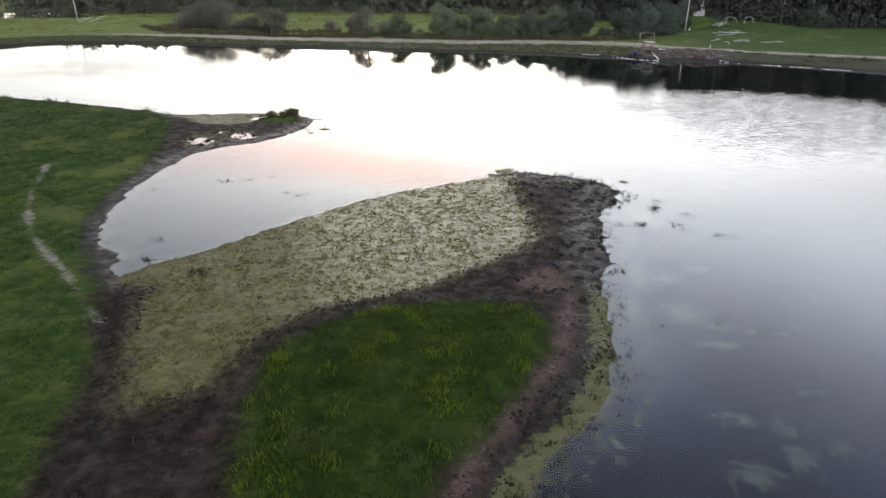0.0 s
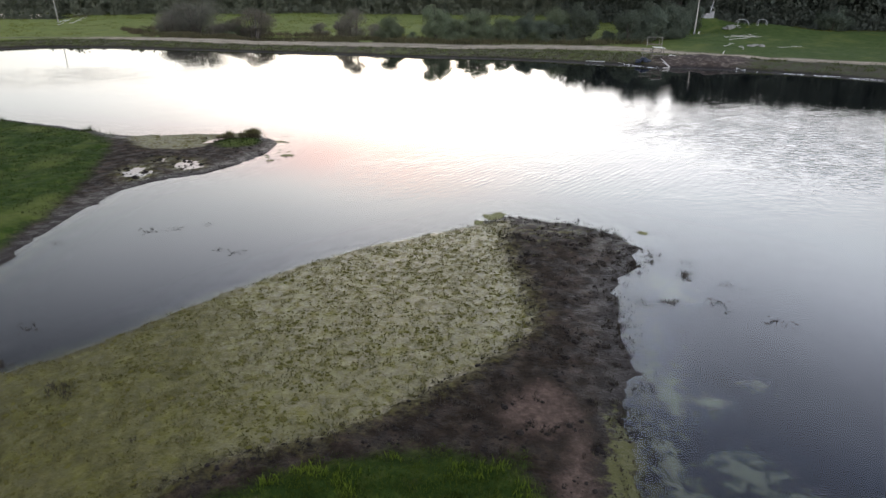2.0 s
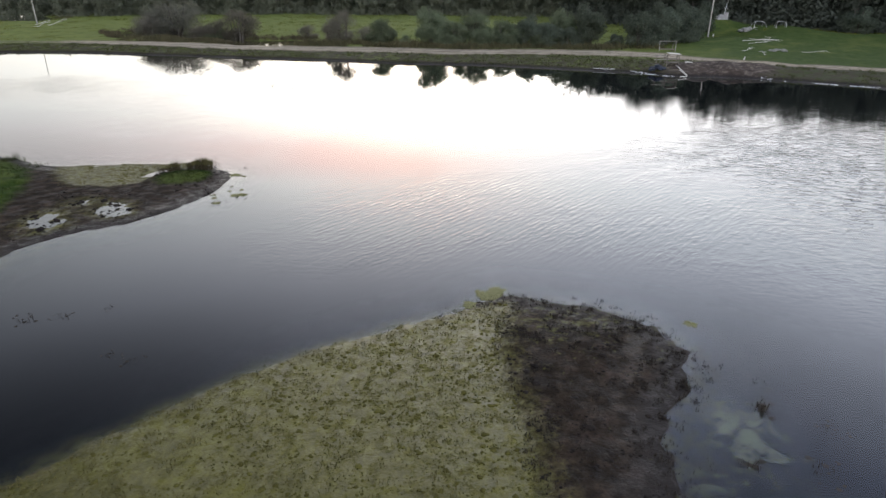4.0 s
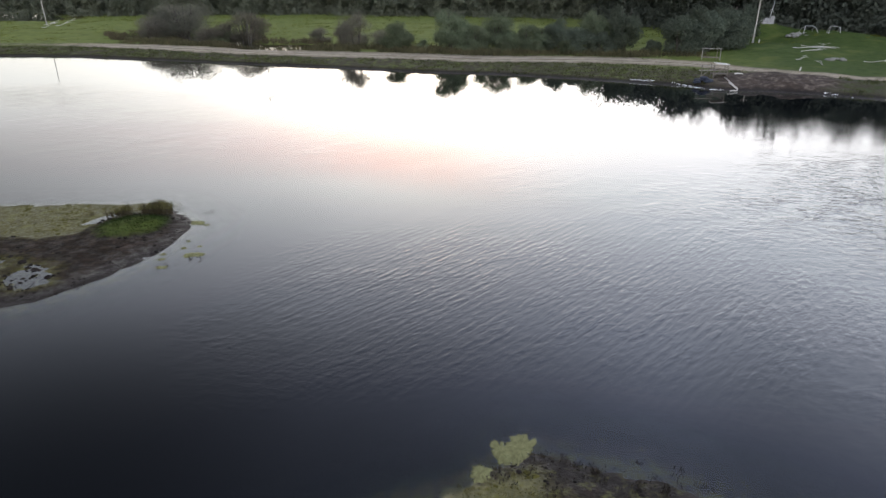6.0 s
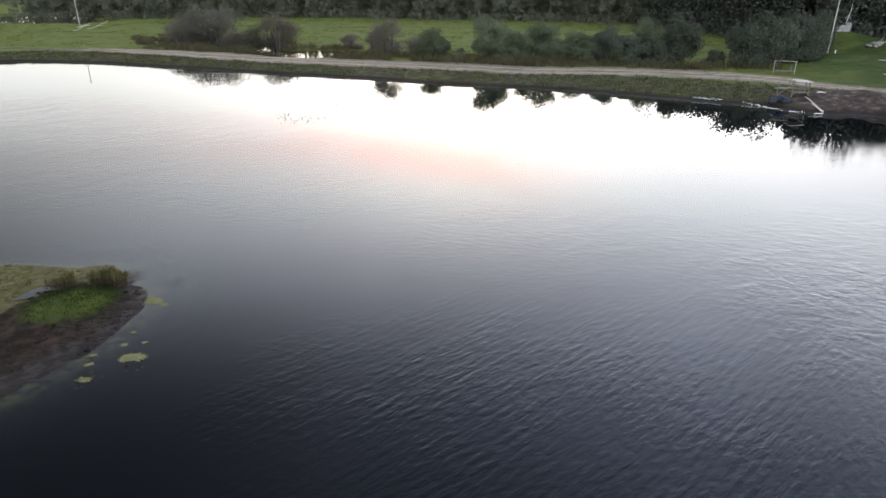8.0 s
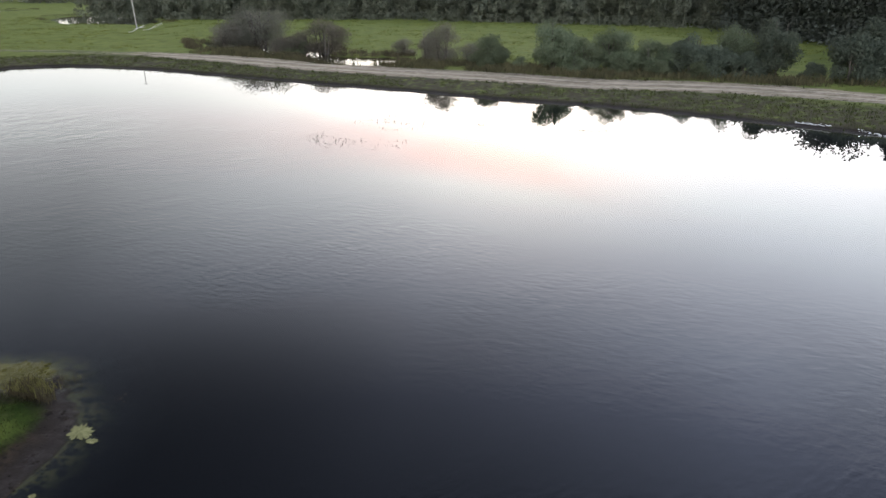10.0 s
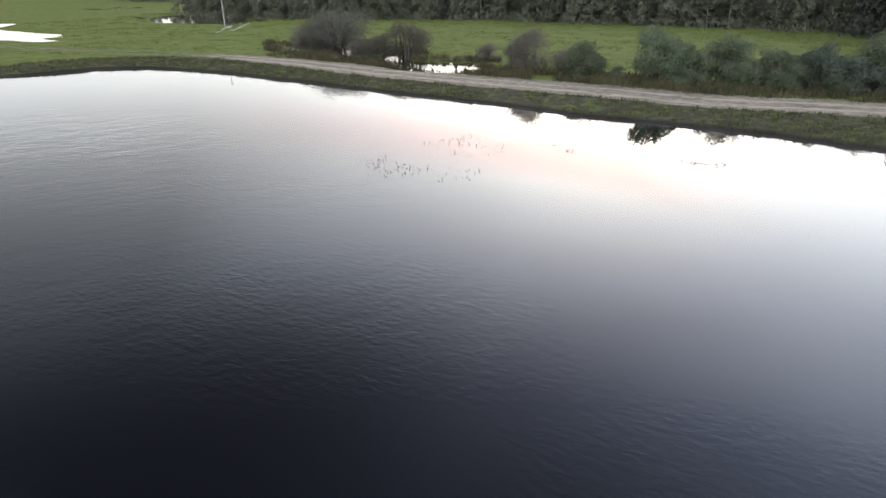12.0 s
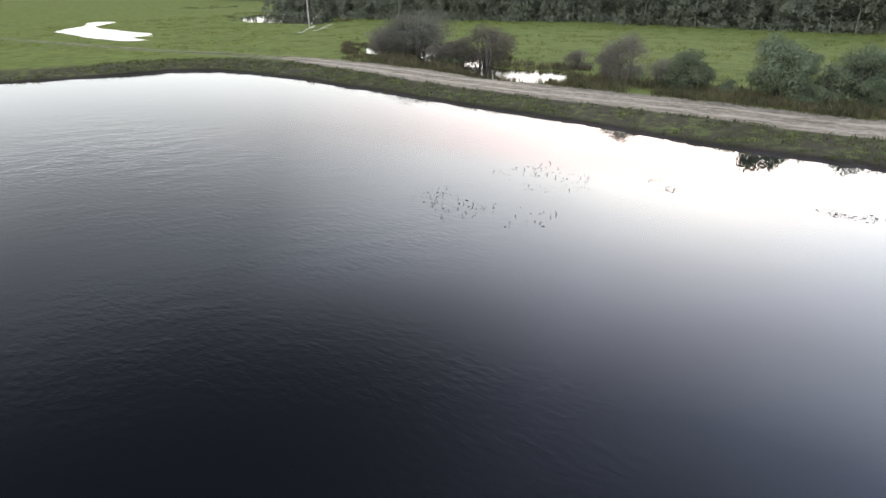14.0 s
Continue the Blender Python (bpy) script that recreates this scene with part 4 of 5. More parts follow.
def woods(name, belts, seed, label, leaf_mat):
    """Far woodland: many trees, each a trunk and a ragged crown, in one mesh."""
    rng = np.random.default_rng(seed)
    wood, crowns = [], Geo()
    for (x0, y0), (x1, y1), deep, count, high, dense, leaf in belts:
        for i in range(count):
            t, back = rng.uniform(), rng.uniform() ** 1.5
            nx, ny = -(y1 - y0), x1 - x0
            l = math.hypot(nx, ny)
            x, y = x0 + (x1 - x0) * t + nx / l * back * deep, y0 + (y1 - y0) * t + ny / l * back * deep
            h = high * rng.uniform(0.75, 1.15)
            zb = 0.6
            crowns.tube([(x, y, zb - 0.3), (x + rng.normal(0, 0.2), y, zb + h * 0.45), (x + rng.normal(0, 0.3), y, zb + h * 0.9)], [0.018 * h, 0.012 * h, 0.003 * h], 5, False)
            lob = rng.integers(6, 10)
            a, rr = rng.uniform(0, 6.28, lob), np.sqrt(rng.uniform(0, 1, lob)) * 0.20 * h
            cz = zb + h * rng.uniform(0.22, 0.9, lob)
            cr = h * rng.uniform(0.10, 0.18, lob)
            k = rng.integers(0, lob, dense)
            d = rng.normal(size=(dense, 3))
            d /= np.linalg.norm(d, axis=1)[:, None]
            pos = np.stack([x + rr[k] * np.cos(a[k]), y + rr[k] * np.sin(a[k]), cz[k]], 1) + d * (cr[k] * rng.uniform(0, 1, dense) ** 0.4)[:, None] * np.array([1, 1, 1.1])
            low = rng.uniform(size=(dense // 6, 3)) * np.array([0.5 * h, 0.5 * h, 0.25 * h]) + np.array([x - 0.25 * h, y - 0.25 * h, zb])
            body = (pos - np.array([x, y, zb + 0.45 * h])) / (0.35 * h)
            puff = np.concatenate([d + body * 0.9 + np.array([0, 0, 0.2]), np.tile((0.0, -0.3, 0.4), (len(low), 1))])
            crowns.quads(leaves(np.concatenate([pos, low]), leaf, rng), puff / np.linalg.norm(puff, axis=1)[:, None])
    return tagged(new(name, crowns.mesh(name, leaf_mat)), label, "woodland", kind="stuff")


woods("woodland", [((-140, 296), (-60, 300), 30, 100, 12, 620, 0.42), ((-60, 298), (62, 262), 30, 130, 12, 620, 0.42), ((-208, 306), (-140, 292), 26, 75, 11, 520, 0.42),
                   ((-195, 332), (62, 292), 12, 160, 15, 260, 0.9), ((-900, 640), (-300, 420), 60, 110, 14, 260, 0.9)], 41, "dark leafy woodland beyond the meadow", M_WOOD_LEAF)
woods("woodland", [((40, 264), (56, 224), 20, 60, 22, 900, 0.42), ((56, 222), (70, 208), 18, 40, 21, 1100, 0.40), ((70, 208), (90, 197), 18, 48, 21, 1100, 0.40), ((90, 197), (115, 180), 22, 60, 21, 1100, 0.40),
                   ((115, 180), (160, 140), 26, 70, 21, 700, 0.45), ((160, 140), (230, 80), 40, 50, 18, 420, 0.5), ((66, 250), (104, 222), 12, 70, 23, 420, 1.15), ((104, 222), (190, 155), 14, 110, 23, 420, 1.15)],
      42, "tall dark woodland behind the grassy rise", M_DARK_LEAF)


# ---- things on the far bank ----
def on_ground(x, y, dz=0.0):
    return Vector((x, y, height(x, y) + dz))


def beam(a, b, wide, thick):
    """A squared timber from a to b, its edges chamfered."""
    a, b = Vector(a), Vector(b)
    m = Matrix.Translation((a + b) / 2) @ (b - a).to_track_quat("Y", "Z").to_matrix().to_4x4()
    return Geo().box(m, wide, (b - a).length, thick, min(wide, thick) * 0.15)


def at_origin(name, spot, label, category, group=""):
    ob = tagged(new(name), label, category, group)
    ob.location = spot
    return ob


def utility_pole(x, y, high, lean, label):
    top = at_origin("utility_pole", on_ground(x, y, -0.3), label, "pole")
    pts = [(lean * t, 0.1 * t * t, high * t) for t in np.linspace(0, 1, 7)]
    part("pole", Geo().tube(pts, [0.17 - 0.06 * t for t in np.linspace(0, 1, 7)], 10), M_TIMBER, top, smooth=True)
    arm = part("crossarm", beam((lean - 0.7, 0.1, high - 0.5), (lean + 0.7, 0.1, high - 0.5), 0.10, 0.12), M_DARKWOOD, top)
    for k in (-0.6, 0.0, 0.6):
        part("insulator", Geo().tube([(lean + k, 0.1, high - 0.44), (lean + k, 0.1, high - 0.36), (lean + k, 0.1, high - 0.24)], [0.03, 0.06, 0.035], 8), M_CONCRETE, arm)
    part("footing", Geo().tube([(0, 0, 0.0), (0.01, 0, 0.9)], [0.24, 0.22], 8), M_CONCRETE, top)


utility_pole(61.2, 184.0, 10.5, 0.25, "grey weathered wooden utility pole on the grassy rise")
utility_pole(-141.0, 253.0, 17.0, -0.3, "tall grey wooden utility pole beside the marsh")


def ruin():
    """A low block of broken masonry with a bent mast."""
    top = at_origin("masonry_ruin", on_ground(69.2, 198.5, -0.5), "pale broken concrete block with a bent metal mast", "ruin")
    rng = np.random.default_rng(51)
    for k, (x, y, sx, sy, sz) in enumerate([(-1.2, 0, 1.2, 1.1, 1.1), (0.0, 0.2, 1.3, 1.3, 1.5), (1.0, 0, 0.9, 1.0, 2.0), (-0.4, -0.7, 2.0, 0.7, 0.7)]):
        part("block", Geo().box(pose(x, y, sz / 2, rng.uniform(-3, 3), rng.uniform(-4, 4), rng.uniform(-8, 8)), sx, sy, sz, 0.09), M_CONCRETE, top)
    mast = part("mast", Geo().tube([(0.5, 0, 1.2), (0.7, 0, 3.0), (1.0, 0, 4.4), (0.95, 0, 5.8)], [0.09, 0.08, 0.07, 0.05], 8), M_PIPE, top)
    part("bracket", Geo().tube([(0.2, 0, 2.9), (0.8, 0, 3.5), (1.3, 0, 2.6)], [0.05, 0.05, 0.05], 6), M_PIPE, mast)


ruin()


def pipe_frame(x, y, turn, wide, high, bent, label):
    """A goal-like frame of painted pipe, its far side sunk in the grass."""
    top = at_origin("pipe_frame", on_ground(x, y, -0.1), label, "metal frame", "pipe frames on the rise")
    top.rotation_euler = (0, 0, radians(turn))
    r = 0.065
    part("upright", Geo().tube([(-wide / 2, 0, 0), (-wide / 2 + 0.05, 0, high * 0.5), (-wide / 2 + 0.2, 0, high)], [r] * 3, 8), M_PIPE, top)
    part("upright", Geo().tube([(wide / 2, 0, 0), (wide / 2 - bent * 0.4, 0, high * 0.5), (wide / 2 - bent, 0, high - 0.25)], [r * 1.25] * 3, 8), M_PIPE, top)
    part("crossbar", Geo().tube([(-wide / 2 + 0.2, 0, high), (0, 0, high - 0.02), (wide / 2 - bent, 0, high - 0.25)], [r] * 3, 8), M_PIPE, top)
    part("brace", Geo().tube([(-wide / 2 + 0.2, 0, high), (-wide / 2, 1.2, high * 0.6), (-wide / 2, 1.9, 0)], [r * 0.7] * 3, 6), M_PIPE, top)
    part("brace", Geo().tube([(wide / 2 - bent, 0, high - 0.25), (wide / 2 - bent * 0.6, 1.4, high * 0.5), (wide / 2, 2.1, 0)], [r * 0.7] * 3, 6), M_PIPE, top)
    part("back_rail", Geo().tube([(-wide / 2, 1.9, 0.12), (0, 2.0, 0.16), (wide / 2, 2.1, 0.12)], [r * 0.7] * 3, 6), M_PIPE, top)


pipe_frame(74.8, 188.0, 8, 3.3, 1.75, 0.9, "white bent pipe frame half sunk in grass on the rise")
pipe_frame(77.6, 183.5, -12, 2.2, 1.6, 0.25, "small white pipe frame standing on the grassy rise")


def rubble(name, x, y, wide, deep, high, n, mat, label, category, seed):
    """A low heap of rough lumps in one mesh a lump."""
    rng = np.random.default_rng(seed)
    top = at_origin(name, on_ground(x, y), label, category)
    for k in range(n):
        a, r = rng.uniform(0, 6.28), math.sqrt(rng.uniform())
        s = rng.uniform(0.5, 1.0) * min(wide, deep) * 0.33
        bm = bmesh.new()
        bmesh.ops.create_icosphere(bm, subdivisions=2, radius=s)
        for v in bm.verts:
            q = v.co * (2.2 / s)
            v.co *= 1 + 0.35 * noise.noise(q + Vector((seed, k * 3.1, 0)))
            v.co.z *= 0.55
        me = bpy.data.meshes.new("stone")
        bm.to_mesh(me), bm.free()
        me.materials.append(mat)
        ob = part("stone", me, mat, top)
        ob.location = (r * math.cos(a) * wide / 2, r * math.sin(a) * deep / 2, high * (1 - r) * 0.6)


rubble("stone_heap", 71.6, 187.5, 4.6, 2.2, 1.1, 12, M_STONE, "pale low heap of stones and sand on the rise", "stone heap", 61)
rubble("stone_heap", 64.6, 154.5, 3.6, 1.8, 0.7, 9, M_STONE, "grey stones lying in the grass slope", "stone heap", 62)
rubble("debris_heap", 35.3, 132.6, 2.6, 1.9, 1.0, 12, M_TARP, "dark blue-grey heap of wet debris on the broken bank", "debris", 63)


def fallen_branch(x, y, turn, length, label, seed, rise=0.0):
    """A bleached bough with side branches, lying on the ground."""
    rng = np.random.default_rng(seed)
    top = at_origin("fallen_branch", on_ground(x, y, 0.06), label, "branch", "bleached branches in the grass")
    c, s = math.cos(radians(turn)), math.sin(radians(turn))

    def spot(u, v, lift):
        dx, dy = u * c - v * s, u * s + v * c
        return (dx, dy, height(x + dx, y + dy) - top.location.z + 0.06 + lift)

    main = [spot(length * t, 0.05 * length * math.sin(7 * t + seed), 0.18 + 0.16 * math.sin(5 * t) + rise * max(0.0, t + 0.3)) for t in np.linspace(-0.5, 0.5, 8)]
    fat = 0.5 if x > 0 else 0.9
    bough = part("bough", Geo().tube(main, [fat * (0.09 - 0.007 * i) for i in range(8)], 7), M_BOUGH, top, smooth=True)
    for k in range(3):
        t0, side = rng.uniform(-0.2, 0.35), rng.choice([-1, 1])
        twig = [spot(length * t0 + u * 1.6, side * u * 0.9, 0.16 + 0.1 * u + rise * max(0.0, t0 + 0.3)) for u in np.linspace(0, length * 0.16, 4)]
        part("twig", Geo().tube(twig, [fat * r for r in (0.055, 0.045, 0.034, 0.018)], 6), M_BOUGH, bough, smooth=True)


fallen_branch(65.2, 165.0, -4, 7.5, "long bleached branch lying in the grass", 71)
fallen_branch(64.0, 162.2, 14, 5.5, "bent bleached branch lying in the grass", 72)
fallen_branch(60.0, 150.5, 78, 3.6, "short pale branch pointing down the slope", 73)
fallen_branch(70.0, 151.5, -8, 4.5, "thin pale branch lying by the stones", 74)
fallen_branch(59.0, 155.5, 40, 3.4, "short pale stick in the grass", 75)
fallen_branch(67.8, 167.5, 62, 8.0, "pale branch crossing another in the grass", 79)
fallen_branch(66.8, 166.2, -32, 6.5, "broken bleached branch lying across others", 80)
fallen_branch(-129.0, 236.5, 34, 5.0, "large bleached branch lying in the meadow", 76, 2.0)
fallen_branch(-128.0, 243.0, 30, 6.0, "bleached branch lying below a tall pole", 77, 2.2)
fallen_branch(-136.0, 247.0, 20, 3.5, "pale broken branch lying in the meadow", 78, 0.8)


def wooden_goal():
    """Two posts and a beam, with a plank across behind."""
    top = at_origin("wooden_frame", on_ground(43.6, 156.0), "grey wooden frame of two posts and a beam", "wooden frame")
    for x in (-1.45, 1.45):
        part("post", beam((x, -0.25 * x, -0.3), (x, -0.25 * x, 1.9), 0.12, 0.12), M_WEATHERED, top)
    part("crossbeam", beam((-1.6, 0.42, 1.95), (1.6, -0.42, 1.95), 0.12, 0.12), M_WEATHERED, top)
    part("post", beam((0.95, -0.1, -0.3), (0.95, -0.1, 1.5), 0.12, 0.12), M_DARKWOOD, top)
    part("plank", beam((-1.4, 0.3, 0.5), (1.4, -0.35, 0.45), 0.05, 0.22), M_DARKWOOD, top)


wooden_goal()


def shelter():
    """A small platform on posts with a pale board roof."""
    top = at_origin("bank_shelter", on_ground(38.3, 135.4), "small wooden stand with a pale board roof on the bank", "shelter")
    for x, y in ((-1.0, -0.6), (1.0, -0.6), (-1.0, 0.7), (1.0, 0.7)):
        part("post", beam((x, y, -0.4), (x, y, 1.72), 0.12, 0.12), M_DARKWOOD, top)
    for k in range(5):
        part("roof_board", Geo().box(pose(0.25, -0.72 + 0.38 * k, 1.82, 4, 0, 90), 0.36, 1.9, 0.07, 0.01), M_PALEWOOD, top)
    part("rail", beam((-1.0, -0.6, 0.9), (1.0, -0.6, 0.9), 0.06, 0.12), M_DARKWOOD, top)
    part("rail", beam((-1.0, 0.7, 0.9), (1.0, 0.7, 0.9), 0.06, 0.12), M_DARKWOOD, top)
    part("brace", beam((-1.0, -0.62, 0.1), (0.9, -0.62, 1.5), 0.05, 0.10), M_DARKWOOD, top)
    part("floor", Geo().box(pose(0, 0.05, 0.42), 2.1, 1.3, 0.08, 0.01), M_DARKWOOD, top)


shelter()


def railing():
    top = at_origin("landing_rail", on_ground(36.8, 135.9), "weathered rail of two posts beside the stand", "railing")
    for x in (-0.9, 0.9):
        part("post", beam((x, 0, -0.4), (x, 0, 1.75), 0.12, 0.12), M_DARKWOOD, top)
    for z in (0.95, 1.6):
        part("rail", beam((-1.3, 0.02, z), (1.25, -0.02, z + 0.05), 0.06, 0.12), M_WEATHERED, top)
    part("brace", beam((0.85, 0.05, 1.5), (-0.8, 0.05, 0.1), 0.05, 0.09), M_DARKWOOD, top)


railing()


def log(a, b, r0, r1, label, lift=(0.1, 0.1)):
    a, b = on_ground(*a, lift[0]), on_ground(*b, lift[1])
    top = at_origin("peeled_log", a, label, "log", "pale logs on the bank")
    pts = [a.lerp(b, t) - a + Vector((0, 0, 0.03 * math.sin(6 * t))) for t in np.linspace(0, 1, 6)]
    part("stem", Geo().tube(pts, [r0 + (r1 - r0) * t for t in np.linspace(0, 1, 6)], 9), M_PALEWOOD, top, smooth=True)


log((38.7, 134.0), (38.6, 128.0), 0.085, 0.07, "long pale peeled log sloping into the lake", (0.15, 0.3))
log((38.1, 130.3), (38.6, 127.9), 0.08, 0.065, "short pale log lying on the broken bank", (0.2, 0.2))
log((37.2, 126.8), (38.4, 127.5), 0.07, 0.08, "pale log half floating at the water's edge", (0.35, 0.25))
log((40.5, 135.0), (42.2, 136.8), 0.13, 0.11, "pale log lying on the bank beside the stand")
log((53.0, 142.2), (53.3, 142.6), 0.10, 0.08, "short pale post stump beside the track", (0.0, 0.5))
log((61.0, 180.2), (61.3, 180.9), 0.12, 0.10, "short pale stump below the utility pole", (0.0, 0.7))


# ---- the lake's edge ----
def drift(name, line, wide, seed, label):
    """A broken pale line of foam and sand along the water."""
    rng = np.random.default_rng(seed)
    geo = Geo()
    for (x0, y0), (x1, y1) in zip(line, line[1:]):
        n = int(math.hypot(x1 - x0, y1 - y0) / 0.11)
        for k in range(n):
            t = (k + rng.uniform()) / n
            x, y = x0 + (x1 - x0) * t + rng.normal(0, 0.18), y0 + (y1 - y0) * t + rng.normal(0, wide * 0.3)
            if lumps(x, y, 2, seed) < -0.06:
                continue
            s, a0 = min(0.4, rng.lognormal(-2.45, 0.5)), rng.uniform(0, 6.28)
            base = len(geo.v)
            z = max(0.0, height(x, y))
            geo.v.append((x, y, z + 0.07))
            for i in range(6):
                a = a0 + i * math.pi / 3
                rr = s * rng.uniform(0.6, 1.2)
                geo.v.append((x + rr * math.cos(a) * 1.5, y + rr * math.sin(a) * 0.8, z + 0.012))
            geo.f += [(base, base + 1 + i, base + 1 + (i + 1) % 6) for i in range(6)]
    return tagged(new(name, geo.mesh(name, M_FOAM)), label, "drift line", kind="stuff")


drift("drift_line", [(25.5, 136.4), (28.5, 134.9), (31.0, 133.6), (33.2, 131.8), (35.0, 129.6), (36.6, 128.4)], 0.35, 81, "broken pale line of foam along the water's edge")
drift("drift_line", [(49.0, 125.6), (52.0, 122.9), (56.0, 120.4), (61.0, 117.2), (66.0, 113.0)], 0.30, 82, "thin pale line of foam along the bank")


def blades(spots, mat, name, label, category, rng, high=(0.12, 0.3), per=6, spread=0.12, wide=0.012, droop=0.55):
    """Tufts of thin upright blades at the given places."""
    n = len(spots) * per
    x = np.repeat(spots[:, 0], per) + rng.normal(0, spread, n)
    y = np.repeat(spots[:, 1], per) + rng.normal(0, spread, n)
    z = np.repeat(spots[:, 2], per) - 0.02
    h = rng.uniform(*high, n) * np.repeat(rng.uniform(0.6, 1.3, len(spots)), per)
    a, lean = rng.uniform(0, 6.28, n), rng.uniform(0.05, droop, n) * h
    b = rng.uniform(0, 6.28, n)
    base = np.stack([x, y, z], 1)
    side_way = np.stack([np.cos(a), np.sin(a), np.zeros(n)], 1) * wide
    mid = base + np.stack([np.cos(b) * lean * 0.4, np.sin(b) * lean * 0.4, h * 0.6], 1)
    tip = base + np.stack([np.cos(b) * lean, np.sin(b) * lean, h], 1)
    geo = Geo().quads(np.stack([base - side_way, base + side_way, mid + side_way * 0.8, tip], 1))
    return tagged(new(name, geo.mesh(name, mat)), label, category, kind="stuff")


def scatter(box, n, rng, keep):
    x0, y0, x1, y1 = box
    x, y = rng.uniform(x0, x1, n), rng.uniform(y0, y1, n)
    q = zones(x, y)
    k = keep(q, x, y)
    return np.stack([x[k], y[k], q["z"][k]], 1)


rng = np.random.default_rng(91)
island_spots = scatter((-8, 10, 6, 30), 26000, rng, lambda q, x, y: (q["grass"] > rng.uniform(-0.5, 1.6, len(x))) & (lumps(x, y, 1.3, 21) > -0.3))
blades(island_spots, M_BLADE, "grass", "lush dark green grass on the island", "grass", rng, (0.05, 0.15), 5, 0.12, 0.013)
tussock_spots = scatter((-8, 10, 6, 30), 4200, rng, lambda q, x, y: (q["grass"] > 0.2) & (lumps(x, y, 1.1, 22) > 0.10))
blades(tussock_spots, M_TUSSOCK, "grass", "taller green grass tussocks on the island", "grass", rng, (0.14, 0.34), 10, 0.13, 0.014)
left_spots = scatter((-60, 12, -12, 90), 30000, rng, lambda q, x, y: (q["grass"] > 0.2) & (q["path"] > 0.6) & (lumps(x, y, 2.2, 23) > -0.08))
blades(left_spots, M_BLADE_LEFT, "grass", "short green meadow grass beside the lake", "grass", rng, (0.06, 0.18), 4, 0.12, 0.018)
bank_spots = scatter((-120, 118, 75, 180), 42000, rng, lambda q, x, y: (q["land"] > 0.5) & (q["land"] < 14) & (q["road"] > 2.3) & (q["eroded"] < 0.4) & (lumps(x, y, 3.0, 24) > -0.1))
blades(bank_spots, M_BLADE_FAR, "grass", "rough olive grass on the far lake bank", "grass", rng, (0.12, 0.4), 4, 0.2, 0.035)
verge_spots = scatter((-80, 160, 48, 192), 26000, rng, lambda q, x, y: (q["road"] > 2.2) & (q["road"] < 12) & (q["land"] > 13) & (q["pool"] < -0.3) & (lumps(x, y, 4.0, 25) > -0.12))
blades(verge_spots, M_RUSH, "dry_grass", "dry brownish reeds and grass behind the track", "grass", rng, (0.3, 1.1), 5, 0.3, 0.035)
field_spots = scatter((-230, 175, 110, 300), 30000, rng, lambda q, x, y: (q["road"] > 4) & (q["pool"] < -0.5) & (q["land"] > 14) & (lumps(x, y, 5.0, 34) > 0.05))
blades(field_spots, M_BLADE_FIELD, "grass", "rough tussocky meadow grass", "grass", rng, (0.12, 0.38), 5, 0.3, 0.05)
reed_spots = scatter((-100, 172, -24, 220), 26000, rng, lambda q, x, y: (q["pool"] < -0.1) & (q["pool"] > -5.0) & (q["road"] > 2.8) & (lumps(x, y, 3.0, 36) > -0.05) & (y > 176.2))
blades(reed_spots, M_REED, "reeds", "dark brown reeds round the marshy pools", "reeds", rng, (0.3, 1.0), 5, 0.25, 0.03)
marsh_spots = scatter((-300, 270, -140, 370), 24000, rng, lambda q, x, y: (q["pool"] < -0.6) & (q["pool"] > -7.0) & (lumps(x, y, 5.0, 37) > 0.06))
blades(marsh_spots, M_REED, "reeds", "dark brown reeds round the far pools", "reeds", rng, (0.15, 0.45), 4, 0.35, 0.05)
rut_spots = scatter((-100, 140, 60, 186), 30000, rng, lambda q, x, y: (q["road"] > 1.2) & (q["road"] < 2.9) & (lumps(x, y, 2.2, 38) > 0.10))
blades(rut_spots, M_BLADE_FAR, "grass", "ragged grass along the edges of the track", "grass", rng, (0.06, 0.2), 4, 0.2, 0.035)
tip_spots = scatter((-23, 71, -16, 78), 1500, rng, lambda q, x, y: inside_distance(TIP_GRASS, x, y) > -0.1)
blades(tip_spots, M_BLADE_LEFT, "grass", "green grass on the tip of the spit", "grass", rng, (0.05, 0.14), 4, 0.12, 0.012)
shore_spots = scatter((-70, 70, -28, 92), 9000, rng, lambda q, x, y: (q["land"] > -0.2) & (q["land"] < 0.9) & (q["algae"] < 0) & (lumps(x, y, 1.6, 26) > 0.10))
blades(shore_spots, M_BLADE, "grass", "ragged grass tufts along the shore", "grass", rng, (0.15, 0.5), 5, 0.12, 0.018)


def rush_clump(x, y, n, high, seed):
    rng = np.random.default_rng(seed)
    spots = np.stack([x + rng.normal(0, 0.17, n), y + rng.normal(0, 0.15, n), np.full(n, max(0.0, height(x, y)))], 1)
    ob = blades(spots, M_REED, "rush_clump", "clump of brown rushes on the tip of the spit", "rushes", rng, (high * 0.55, high), 12, 0.09, 0.008, 0.25)
    heads = spots[rng.uniform(size=n) < 0.7] + np.array([0, 0, 0.5 * high])
    plumes = blades(heads, M_PLUME, "seed_heads", "pale yellow-green tops", "", rng, (high * 0.25, high * 0.5), 9, 0.13, 0.015, 0.4)
    plumes.parent = ob
    return tagged(ob, group="rushes on the spit")


